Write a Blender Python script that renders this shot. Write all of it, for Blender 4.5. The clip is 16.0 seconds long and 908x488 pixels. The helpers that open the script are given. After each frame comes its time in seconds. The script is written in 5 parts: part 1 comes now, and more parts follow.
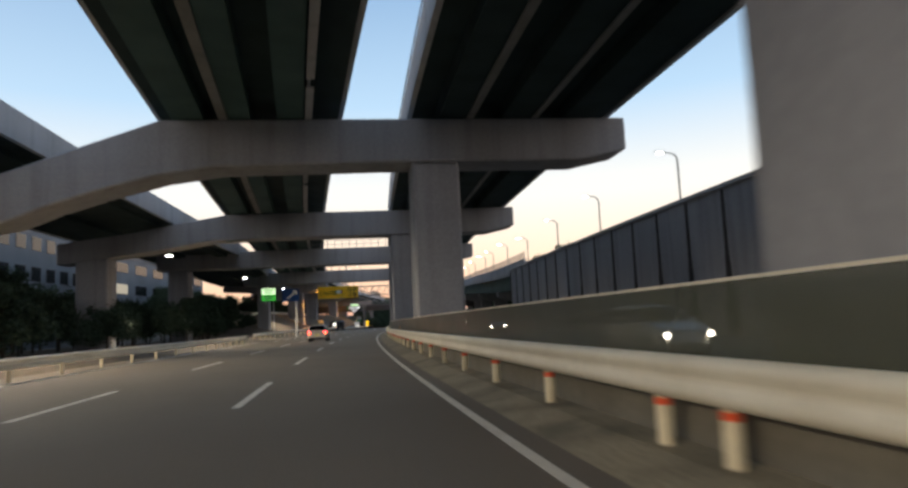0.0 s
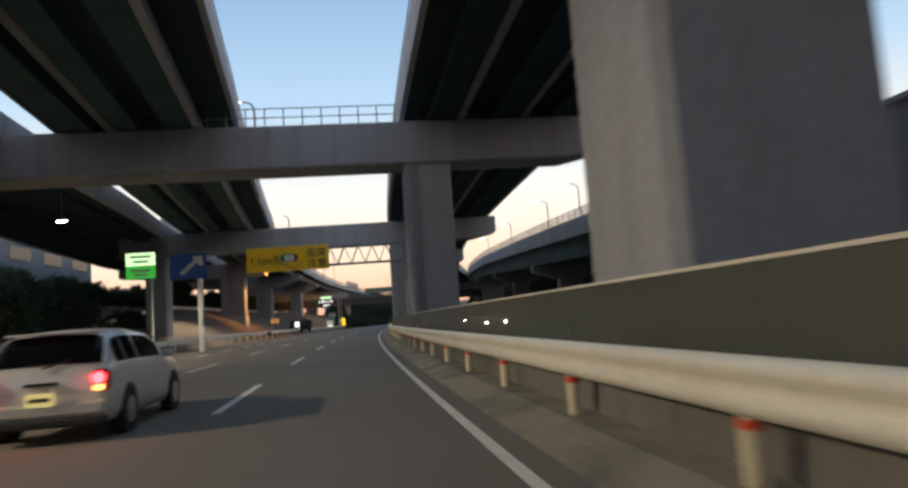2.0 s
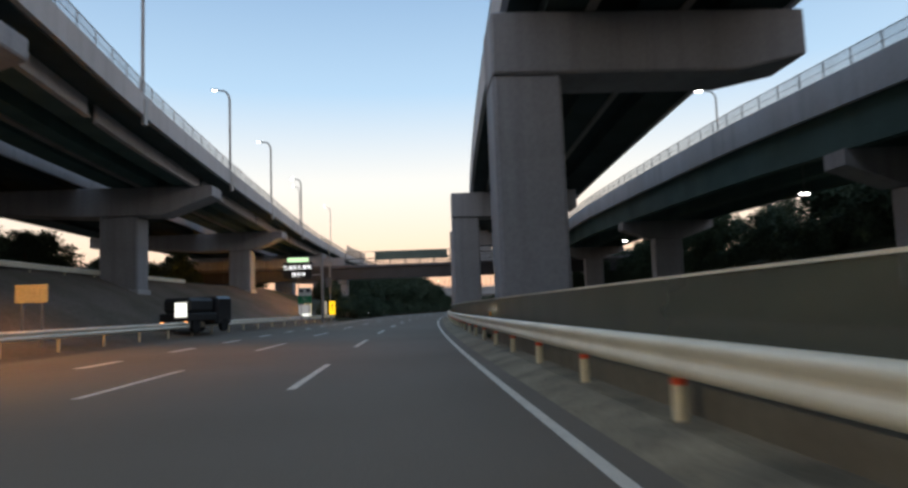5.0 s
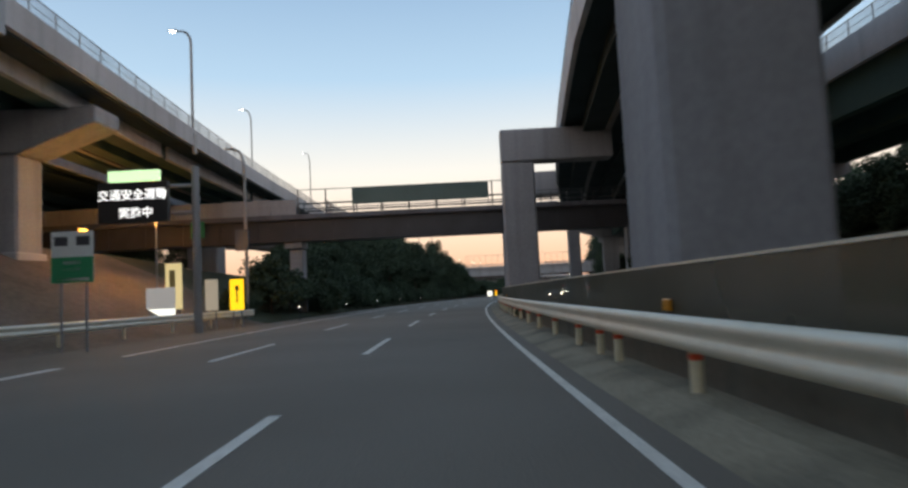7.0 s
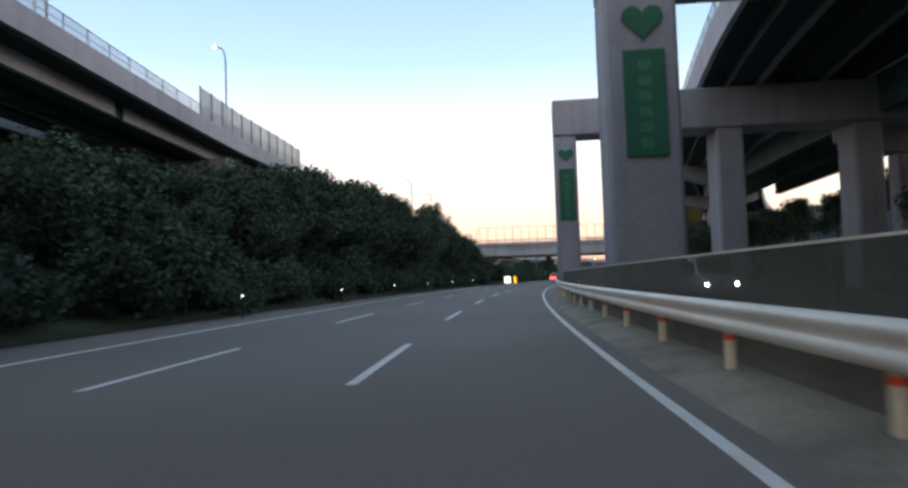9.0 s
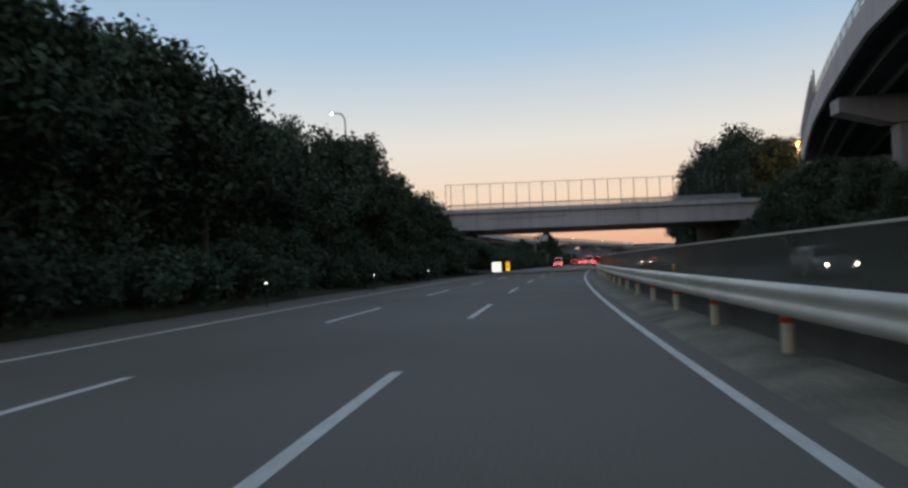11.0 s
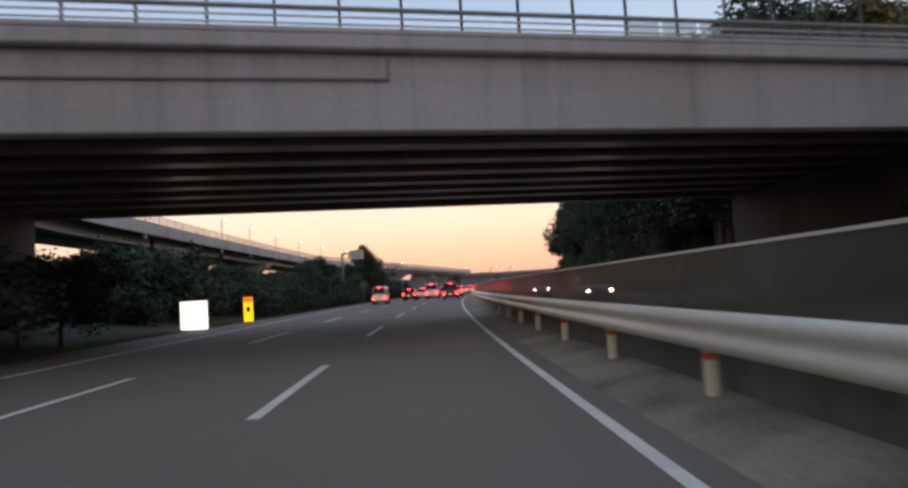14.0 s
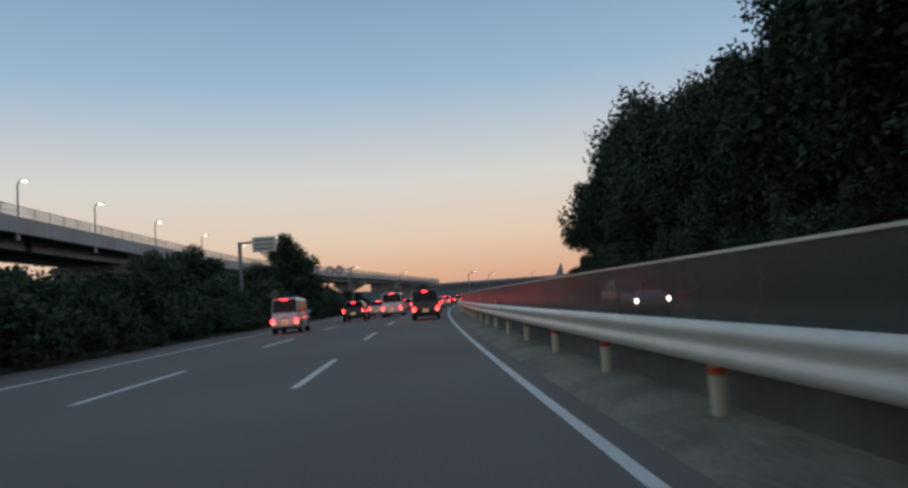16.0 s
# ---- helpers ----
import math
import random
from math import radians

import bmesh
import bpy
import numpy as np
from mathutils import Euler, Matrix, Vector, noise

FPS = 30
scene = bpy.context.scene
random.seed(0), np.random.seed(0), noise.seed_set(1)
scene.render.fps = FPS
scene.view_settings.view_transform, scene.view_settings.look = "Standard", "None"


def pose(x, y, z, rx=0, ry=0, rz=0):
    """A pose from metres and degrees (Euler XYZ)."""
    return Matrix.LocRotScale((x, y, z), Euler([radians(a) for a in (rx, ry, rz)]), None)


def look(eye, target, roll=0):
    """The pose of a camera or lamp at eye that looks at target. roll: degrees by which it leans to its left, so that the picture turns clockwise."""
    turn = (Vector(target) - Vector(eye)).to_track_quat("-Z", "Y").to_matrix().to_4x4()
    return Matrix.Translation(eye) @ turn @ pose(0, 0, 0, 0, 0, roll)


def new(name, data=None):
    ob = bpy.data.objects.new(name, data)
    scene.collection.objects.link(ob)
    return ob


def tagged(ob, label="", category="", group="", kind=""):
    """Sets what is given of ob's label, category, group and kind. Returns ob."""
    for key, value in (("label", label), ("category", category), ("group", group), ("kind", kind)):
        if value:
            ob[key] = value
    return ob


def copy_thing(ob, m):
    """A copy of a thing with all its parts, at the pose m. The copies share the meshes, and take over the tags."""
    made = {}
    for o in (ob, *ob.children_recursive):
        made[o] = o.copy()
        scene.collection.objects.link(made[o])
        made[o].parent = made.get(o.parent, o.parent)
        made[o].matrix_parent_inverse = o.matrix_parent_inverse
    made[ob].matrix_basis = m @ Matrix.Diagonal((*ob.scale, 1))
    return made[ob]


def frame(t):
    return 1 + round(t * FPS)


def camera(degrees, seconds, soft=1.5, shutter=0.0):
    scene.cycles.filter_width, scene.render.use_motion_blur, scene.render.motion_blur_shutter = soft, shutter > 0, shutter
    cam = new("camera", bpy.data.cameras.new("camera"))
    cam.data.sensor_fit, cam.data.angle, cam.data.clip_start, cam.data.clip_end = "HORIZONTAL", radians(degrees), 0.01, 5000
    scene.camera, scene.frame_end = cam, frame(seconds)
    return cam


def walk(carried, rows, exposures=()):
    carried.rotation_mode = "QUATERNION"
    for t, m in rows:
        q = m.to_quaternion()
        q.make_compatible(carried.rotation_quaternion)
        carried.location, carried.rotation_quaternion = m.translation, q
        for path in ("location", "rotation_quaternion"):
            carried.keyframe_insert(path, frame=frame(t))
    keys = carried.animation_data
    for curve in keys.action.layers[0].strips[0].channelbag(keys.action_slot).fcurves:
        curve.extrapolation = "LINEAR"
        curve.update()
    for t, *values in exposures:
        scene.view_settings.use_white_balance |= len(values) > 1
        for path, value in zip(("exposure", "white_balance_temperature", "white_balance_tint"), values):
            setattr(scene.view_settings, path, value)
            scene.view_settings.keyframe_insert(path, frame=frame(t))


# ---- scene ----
cam = camera(66.0, 16.0, soft=2.7, shutter=0.22)
PATH = [
    (0, (-1.696, -12.346, 1.283), (-0.111, -2.533, 2.374), -2.66),
    (0.5, (-1.711, 1.728, 1.283), (-0.088, 11.537, 2.347), -2.88),
    (1, (-1.524, 14.998, 1.283), (0.204, 24.790, 2.341), -3.34),
    (1.5, (-1.101, 28.109, 1.283), (0.733, 37.883, 2.329), -3.72),
    (2, (-0.537, 41.605, 1.283), (1.432, 51.356, 2.302), -4.15),
    (2.5, (0.050, 55.148, 1.283), (2.134, 64.873, 2.327), -3.63),
    (3, (0.714, 67.850, 1.283), (2.826, 77.564, 2.370), -3.27),
    (3.5, (1.572, 81.720, 1.283), (3.681, 91.430, 2.403), -2.42),
    (4, (2.530, 94.650, 1.283), (4.638, 104.363, 2.386), -1.98),
    (4.5, (3.605, 107.444, 1.283), (5.584, 117.189, 2.347), -1.61),
    (4.7, (4.082, 112.991, 1.283), (5.979, 122.761, 2.259), -1.88),
    (6.8, (10.512, 166.146, 1.283), (12.097, 175.990, 2.038), -2.50),
    (7, (11.149, 170.519, 1.283), (12.733, 180.367, 1.984), -2.79),
    (7.5, (12.879, 182.096, 1.283), (14.352, 191.971, 1.860), -2.37),
    (8, (14.916, 194.322, 1.283), (16.294, 204.211, 1.822), -2.42),
    (8.5, (16.869, 206.130, 1.283), (18.300, 216.013, 1.809), -2.16),
    (9, (18.987, 217.292, 1.283), (20.441, 227.173, 1.781), -1.89),
    (9.2, (19.990, 222.019, 1.283), (21.472, 231.896, 1.782), -2.30),
    (11.3, (31.300, 267.789, 1.283), (32.848, 277.665, 1.531), -2.28),
    (11.5, (32.486, 271.649, 1.283), (34.029, 281.527, 1.506), -2.07),
    (12, (35.436, 281.386, 1.283), (37.991, 291.052, 1.474), -2.16),
    (12.5, (38.806, 292.055, 1.283), (41.858, 301.575, 1.521), -2.67),
    (13, (42.116, 302.035, 1.283), (45.625, 311.390, 1.688), -3.06),
    (13.5, (45.202, 311.135, 1.283), (48.927, 320.399, 1.841), -2.62),
    (14, (48.817, 320.992, 1.283), (52.711, 330.182, 1.904), -3.62),
    (14.5, (52.130, 329.805, 1.283), (56.110, 338.959, 1.879), -3.79),
    (15, (55.180, 337.822, 1.283), (59.308, 346.908, 1.927), -3.63),
    (15.5, (58.713, 346.559, 1.283), (62.992, 355.575, 1.909), -4.26),
    (16, (62.047, 354.778, 1.283), (66.414, 363.743, 2.034), -4.16),
]
SKY = 1.0
EXPOSURES = [(0.0, 0.5, 7100, 12), (3.0, 0.45, 7050, 12), (4.5, 0.45, 7000, 12), (7.0, 0.38, 7250, 12), (8.3, 0.42, 7150, 12), (9.0, 0.82, 6800, 14), (9.3, 0.77, 6800, 14), (11.3, 0.0, 7200, 13), (13.2, 0.0, 7700, 14), (14.0, 0.45, 7900, 23), (14.6, 1.0, 7750, 20), (15.1, 0.25, 6000, 7), (15.6, -0.13, 6700, 11), (16.0, -0.2, 6850, 11)]

walk(cam, [(t, look(eye, target, roll)) for t, eye, target, roll in PATH], EXPOSURES)

# ---- world and light: clear dusk sky, the afterglow lies straight ahead ----
world = bpy.data.worlds.new("dusk")
scene.world = world
world.use_nodes = True
wn, wl = world.node_tree.nodes, world.node_tree.links
# colour by height over the horizon, warmer towards the afterglow
co, sep, ramp, away = (wn.new("ShaderNodeTexCoord"), wn.new("ShaderNodeSeparateXYZ"), wn.new("ShaderNodeValToRGB"), wn.new("ShaderNodeValToRGB"))
wl.new(co.outputs["Generated"], sep.inputs[0])


def gradient(node, stops):
    e = node.color_ramp.elements
    while len(e) < len(stops):
        e.new(0.5)
    for k, (at, colour) in enumerate(stops):
        e[k].position, e[k].color = at, (*colour, 1)
    wl.new(sep.outputs["Z"], node.inputs[0])


gradient(ramp, [(0.0, (0.66, 0.36, 0.28)), (0.035, (0.82, 0.50, 0.34)), (0.09, (0.86, 0.69, 0.55)), (0.17, (0.74, 0.76, 0.75)), (0.30, (0.36, 0.55, 0.76)), (0.48, (0.18, 0.33, 0.56)), (1.0, (0.18, 0.29, 0.46))])
gradient(away, [(0.0, (0.62, 0.52, 0.5)), (0.06, (0.78, 0.66, 0.62)), (0.15, (0.78, 0.72, 0.70)), (0.30, (0.58, 0.60, 0.66)), (0.48, (0.34, 0.42, 0.54)), (1.0, (0.18, 0.29, 0.46))])
dot, blend = wn.new("ShaderNodeVectorMath"), wn.new("ShaderNodeMix")
dot.operation = "DOT_PRODUCT"
dot.inputs[1].default_value = (math.sin(radians(10)), math.cos(radians(10)), 0)
wl.new(co.outputs["Generated"], dot.inputs[0])
span = wn.new("ShaderNodeMapRange")
span.interpolation_type = "SMOOTHSTEP"
span.inputs[1].default_value, span.inputs[2].default_value = -0.4, 0.95
wl.new(dot.outputs["Value"], span.inputs[0])
blend.data_type = "RGBA"
wl.new(span.outputs[0], blend.inputs[0])
wl.new(away.outputs[0], blend.inputs[6])
wl.new(ramp.outputs[0], blend.inputs[7])
wl.new(blend.outputs[2], wn["Background"].inputs["Color"])
wn["Background"].inputs["Strength"].default_value = SKY

# ---- the road's line: heading from its curvature, in metres along the right edge line ----
BEND_AT = [-35.6, 17.8, 71.2, 124.6, 178.0, 231.4, 284.8, 338.2, 391.6, 445.0, 498.4, 551.8, 605.2]
BEND = [-1.4445, -0.8554, -0.8031, -0.8983, -0.8018, -1.67, -1.3591, -1.0675, -0.7955, -1.1173, -1.0348, -0.981, -0.9545]
STEP = 0.89
LS = np.arange(-60, 760) * STEP
LH = np.cumsum(np.interp(LS, BEND_AT, BEND) / 1000 * STEP)
LH -= np.interp(0, LS, LH)
LX, LY = np.cumsum(-np.sin(LH)) * STEP, np.cumsum(np.cos(LH)) * STEP
LX -= np.interp(0, LS, LX)
LY -= np.interp(0, LS, LY)
LANE = 3.52


def heading(s):
    return float(np.interp(s, LS, LH))


def spot(s, u, z=0.0):
    """The place s metres along the road, u metres to the right of its right edge line."""
    h = heading(s)
    return Vector((float(np.interp(s, LS, LX)) + u * math.cos(h), float(np.interp(s, LS, LY)) + u * math.sin(h), z))


def stand(s, u, z=0.0, turn=0.0):
    """A pose on the road: x to the right, y ahead."""
    return Matrix.Translation(spot(s, u, z)) @ pose(0, 0, 0, 0, 0, math.degrees(heading(s)) + turn)


# ---- materials ----
def material(name, base, rough=0.7, metal=0.0, spots=0.25, coarse=0.6, fine=9.0, bump=0.15, streak=False, stain=0.35, shade=(0.6, 0.56, 0.5)):
    """A worn surface: broad stains and fine grain in colour, roughness and relief."""
    m = bpy.data.materials.new(name)
    m.use_nodes = True
    n, l = m.node_tree.nodes, m.node_tree.links
    b = n["Principled BSDF"]
    co = n.new("ShaderNodeTexCoord")
    mp = n.new("ShaderNodeMapping")
    mp.inputs["Scale"].default_value = (1, 1, 0.14) if streak else (1, 1, 1)
    l.new(co.outputs["Object"], mp.inputs[0])
    big, small = n.new("ShaderNodeTexNoise"), n.new("ShaderNodeTexNoise")
    big.inputs["Scale"].default_value, big.inputs["Detail"].default_value = coarse, 6
    small.inputs["Scale"].default_value, small.inputs["Detail"].default_value = fine, 8
    l.new(mp.outputs[0], big.inputs["Vector"])
    l.new(co.outputs["Object"], small.inputs["Vector"])
    r1, r2 = n.new("ShaderNodeMapRange"), n.new("ShaderNodeMapRange")
    r1.inputs[1].default_value, r1.inputs[2].default_value, r1.inputs[3].default_value, r1.inputs[4].default_value = 0.42, 0.7, 0.0, stain
    r2.inputs[1].default_value, r2.inputs[2].default_value, r2.inputs[3].default_value, r2.inputs[4].default_value = 0.25, 0.75, 1 - spots, 1 + spots
    l.new(big.outputs[0], r1.inputs[0])
    l.new(small.outputs[0], r2.inputs[0])
    mix = n.new("ShaderNodeMix")
    mix.data_type = "RGBA"
    mix.inputs[6].default_value = (*base, 1)
    mix.inputs[7].default_value = (*[c * s for c, s in zip(base, shade)], 1)
    l.new(r1.outputs[0], mix.inputs[0])
    mul = n.new("ShaderNodeMix")
    mul.data_type, mul.blend_type = "RGBA", "MULTIPLY"
    mul.inputs[0].default_value = 1
    l.new(mix.outputs[2], mul.inputs[6])
    l.new(r2.outputs[0], mul.inputs[7])
    last = mul.outputs[2]
    if streak:
        # narrow run-off streaks down the face and level pour lines
        for scale, amount in (((1.5, 1.5, 0.1), 0.2), ((0.02, 0.02, 0.55), 0.12)):
            mp2, no2, r3, m3 = n.new("ShaderNodeMapping"), n.new("ShaderNodeTexNoise"), n.new("ShaderNodeMapRange"), n.new("ShaderNodeMix")
            mp2.inputs["Scale"].default_value = scale
            no2.inputs["Scale"].default_value, no2.inputs["Detail"].default_value = 1.0, 5
            l.new(co.outputs["Object"], mp2.inputs[0])
            l.new(mp2.outputs[0], no2.inputs["Vector"])
            r3.inputs[1].default_value, r3.inputs[2].default_value, r3.inputs[3].default_value, r3.inputs[4].default_value = 0.5, 0.72, 1.0, 1 - amount
            l.new(no2.outputs[0], r3.inputs[0])
            m3.data_type, m3.blend_type = "RGBA", "MULTIPLY"
            m3.inputs[0].default_value = 1
            l.new(last, m3.inputs[6])
            l.new(r3.outputs[0], m3.inputs[7])
            last = m3.outputs[2]
    l.new(last, b.inputs["Base Color"])
    b.inputs["Metallic"].default_value = metal
    rr = n.new("ShaderNodeMapRange")
    rr.inputs[3].default_value, rr.inputs[4].default_value = rough * 0.8, min(1, rough * 1.2)
    l.new(big.outputs[0], rr.inputs[0])
    l.new(rr.outputs[0], b.inputs["Roughness"])
    if bump:
        bp = n.new("ShaderNodeBump")
        bp.inputs["Strength"].default_value, bp.inputs["Distance"].default_value = bump, 0.02
        l.new(small.outputs[0], bp.inputs["Height"])
        l.new(bp.outputs[0], b.inputs["Normal"])
    return m


def glow(name, colour, strength):
    m = bpy.data.materials.new(name)
    m.use_nodes = True
    b = m.node_tree.nodes["Principled BSDF"]
    b.inputs["Base Color"].default_value = (*[min(1, c) * 0.5 for c in colour], 1)
    b.inputs["Emission Color"].default_value = (*colour, 1)
    b.inputs["Emission Strength"].default_value = strength
    return m


def clear(name, colour, opaque, rough=0.25):
    """A see-through sheet, grimy: part of the light passes straight through."""
    m = bpy.data.materials.new(name)
    m.use_nodes = True
    n, l = m.node_tree.nodes, m.node_tree.links
    b = n["Principled BSDF"]
    b.inputs["Base Color"].default_value, b.inputs["Roughness"].default_value = (*colour, 1), rough
    tr, mx, no, mr = n.new("ShaderNodeBsdfTransparent"), n.new("ShaderNodeMixShader"), n.new("ShaderNodeTexNoise"), n.new("ShaderNodeMapRange")
    co = n.new("ShaderNodeTexCoord")
    l.new(co.outputs["Object"], no.inputs["Vector"])
    no.inputs["Scale"].default_value, no.inputs["Detail"].default_value = 0.5, 6
    mr.inputs[1].default_value, mr.inputs[2].default_value = 0.3, 0.7
    mr.inputs[3].default_value, mr.inputs[4].default_value = opaque - 0.06, min(1, opaque + 0.06)
    l.new(no.outputs[0], mr.inputs[0])
    l.new(mr.outputs[0], mx.inputs[0])
    l.new(tr.outputs[0], mx.inputs[1])
    l.new(b.outputs[0], mx.inputs[2])
    l.new(mx.outputs[0], n["Material Output"].inputs[0])
    return m


CONCRETE = material("concrete", (0.345, 0.35, 0.37), 0.85, spots=0.1, coarse=0.35, fine=7, bump=0.25, streak=True, stain=0.45)
CONCRETE_NEW = material("pale_concrete", (0.48, 0.485, 0.5), 0.85, spots=0.08, coarse=0.3, fine=7, bump=0.2, streak=True, stain=0.4)
STEEL_GREEN = material("green_steel", (0.014, 0.036, 0.038), 0.85, spots=0.15, coarse=0.5, stain=0.5)
# dark concrete base colour for the second bridge's abutments
DARK_CONCRETE = material("dark_concrete", (0.09, 0.085, 0.078), 0.9, spots=0.15, coarse=0.5, fine=7, bump=0.3, streak=True, stain=0.5)
GIRDER_GREY = material("grey_painted_steel", (0.22, 0.225, 0.22), 0.6, spots=0.1, coarse=0.5, stain=0.5, streak=True)
GREEN_PAINT = material("green_painted_steel", (0.045, 0.105, 0.1), 0.75, spots=0.1, coarse=0.4, stain=0.5)
STEEL_DARK = material("dark_steel", (0.05, 0.05, 0.055), 0.5, spots=0.15, stain=0.5)
ASPHALT = material("asphalt", (0.195, 0.165, 0.13), 0.8, spots=0.3, coarse=0.12, fine=40, bump=0.5, stain=0.4, shade=(0.75, 0.74, 0.72))
SHOULDER = material("dusty_shoulder", (0.31, 0.265, 0.185), 0.95, spots=0.35, coarse=0.8, fine=22, bump=0.6, stain=0.85, shade=(0.38, 0.4, 0.42))
PAINT = material("road_paint", (0.82, 0.78, 0.7), 0.7, spots=0.2, coarse=1.5, fine=25, bump=0.2, stain=0.35)
ZINC = material("galvanised_steel", (0.9, 0.84, 0.69), 0.45, 0.15, spots=0.08, coarse=0.8, fine=14, bump=0.05, stain=0.3)
POST_WHITE = material("cream_paint", (0.88, 0.78, 0.55), 0.6, spots=0.1, coarse=2, stain=0.5)
BAND_RED = material("orange_red_band", (0.9, 0.12, 0.04), 0.35, spots=0.05, stain=0.1)
SOIL = material("bare_soil", (0.175, 0.14, 0.11), 0.95, spots=0.3, coarse=0.3, fine=5, bump=0.8, stain=0.6, shade=(0.5, 0.55, 0.4))
GRASS_GROUND = material("rough_grass", (0.045, 0.06, 0.03), 0.95, spots=0.4, coarse=0.3, fine=6, bump=1.0, stain=0.6)
MESH = clear("fence_mesh", (0.34, 0.36, 0.38), 0.28, 0.6)
SCREEN = clear("grimy_clear_panel", (0.125, 0.135, 0.105), 0.58, 0.3)
WHITE_METAL = material("white_metal", (0.6, 0.61, 0.6), 0.5, 0.2, spots=0.06, stain=0.3)
GREY_METAL = material("grey_metal", (0.3, 0.31, 0.32), 0.5, 0.5, spots=0.08, stain=0.3)
LAMP_WHITE = glow("white_lamp", (0.9, 0.97, 1.0), 14)
LAMP_FAR = glow("distant_lamp", (1.0, 0.93, 0.8), 5)
LAMP_ORANGE = glow("sodium_lamp", (1.0, 0.42, 0.06), 9)
LAMP_RED = glow("tail_lamp", (1.0, 0.012, 0.016), 34)
LAMP_HEAD = glow("head_lamp", (1.0, 0.95, 0.8), 25)


# ---- building blocks ----
def part(name, bm, mat, parent=None, label="", smooth=False):
    """Links a bmesh as one mesh object, under a thing or a part."""
    me = bpy.data.meshes.new(name)
    bm.to_mesh(me)
    bm.free()
    me.materials.append(mat)
    if smooth:
        me.polygons.foreach_set("use_smooth", [True] * len(me.polygons))
    ob = new(name, me)
    if parent is not None:
        ob.parent = parent
    if label:
        ob["label"] = label
    return ob


def thing(name, label, category, group="", kind="", at=None):
    ob = new(name)
    if at is not None:
        ob.matrix_world = at
    return tagged(ob, label, category, group, kind)


def box(bm, lo, hi, m=None, bevel=0.0):
    """A block between two corners, its edges bevelled."""
    vs = [bm.verts.new((x, y, z)) for z in (lo[2], hi[2]) for y in (lo[1], hi[1]) for x in (lo[0], hi[0])]
    fs = [bm.faces.new([vs[i] for i in q]) for q in ((0, 2, 3, 1), (4, 5, 7, 6), (0, 1, 5, 4), (2, 6, 7, 3), (0, 4, 6, 2), (1, 3, 7, 5))]
    if bevel:
        got = bmesh.ops.bevel(bm, geom=list({e for f in fs for e in f.edges}), offset=bevel, segments=1, affect="EDGES", profile=0.5)
        vs = list({v for f in got["faces"] for v in f.verts} | {v for v in vs if v.is_valid})
    if m is not None:
        bmesh.ops.transform(bm, matrix=m, verts=vs)
    return bm


def rod(bm, a, b, r0, r1=None, sides=10):
    """A round bar from a to b."""
    a, b = Vector(a), Vector(b)
    r1 = r0 if r1 is None else r1
    q = (b - a).to_track_quat("Z", "Y").to_matrix()
    rings = []
    for c, r in ((a, r0), (b, r1)):
        rings.append([bm.verts.new(c + q @ Vector((r * math.cos(k * math.tau / sides), r * math.sin(k * math.tau / sides), 0))) for k in range(sides)])
    for k in range(sides):
        bm.faces.new((rings[0][k], rings[0][(k + 1) % sides], rings[1][(k + 1) % sides], rings[1][k]))
    bm.faces.new(rings[0][::-1])
    bm.faces.new(rings[1])
    return bm


def sweep(bm, section, s0, s1, step=3.0, across=None, rise=None, closed=True, loc=None):
    """Draws a section of (u, z) along the road from s0 to s1; across(s) and rise(s) shift it on the way."""
    count = max(1, round((s1 - s0) / step))
    rings = []
    for k in range(count + 1):
        s = s0 + (s1 - s0) * k / count
        du, dz = across(s) if across else 0.0, rise(s) if rise else 0.0
        rings.append([bm.verts.new(spot(s, u + du, z + dz)) for u, z in section])
    n = len(section)
    for a, b in zip(rings, rings[1:]):
        for i in range(n if closed else n - 1):
            j = (i + 1) % n
            bm.faces.new((a[i], a[j], b[j], b[i]))
    if closed:
        bm.faces.new(rings[0][::-1])
        bm.faces.new(rings[-1])
    return bm


def rect(u0, u1, z0, z1):
    return [(u0, z0), (u1, z0), (u1, z1), (u0, z1)]


def line(points):
    """A function through (s, value) points."""
    a, b = zip(*points)
    return lambda s: float(np.interp(s, a, b))


def extrude(bm, outline, depth, m=None):
    """A plate: an outline of (x, z), drawn from y = 0 to depth."""
    f = [bm.verts.new((x, 0, z)) for x, z in outline]
    b = [bm.verts.new((x, depth, z)) for x, z in outline]
    bm.faces.new(f)
    bm.faces.new(b[::-1])
    for i in range(len(f)):
        j = (i + 1) % len(f)
        bm.faces.new((f[i], b[i], b[j], f[j]))
    if m is not None:
        bmesh.ops.transform(bm, matrix=m, verts=f + b)
    bmesh.ops.recalc_face_normals(bm, faces=bm.faces)
    return bm


def tidy(bm):
    bmesh.ops.recalc_face_normals(bm, faces=bm.faces)
    return bm

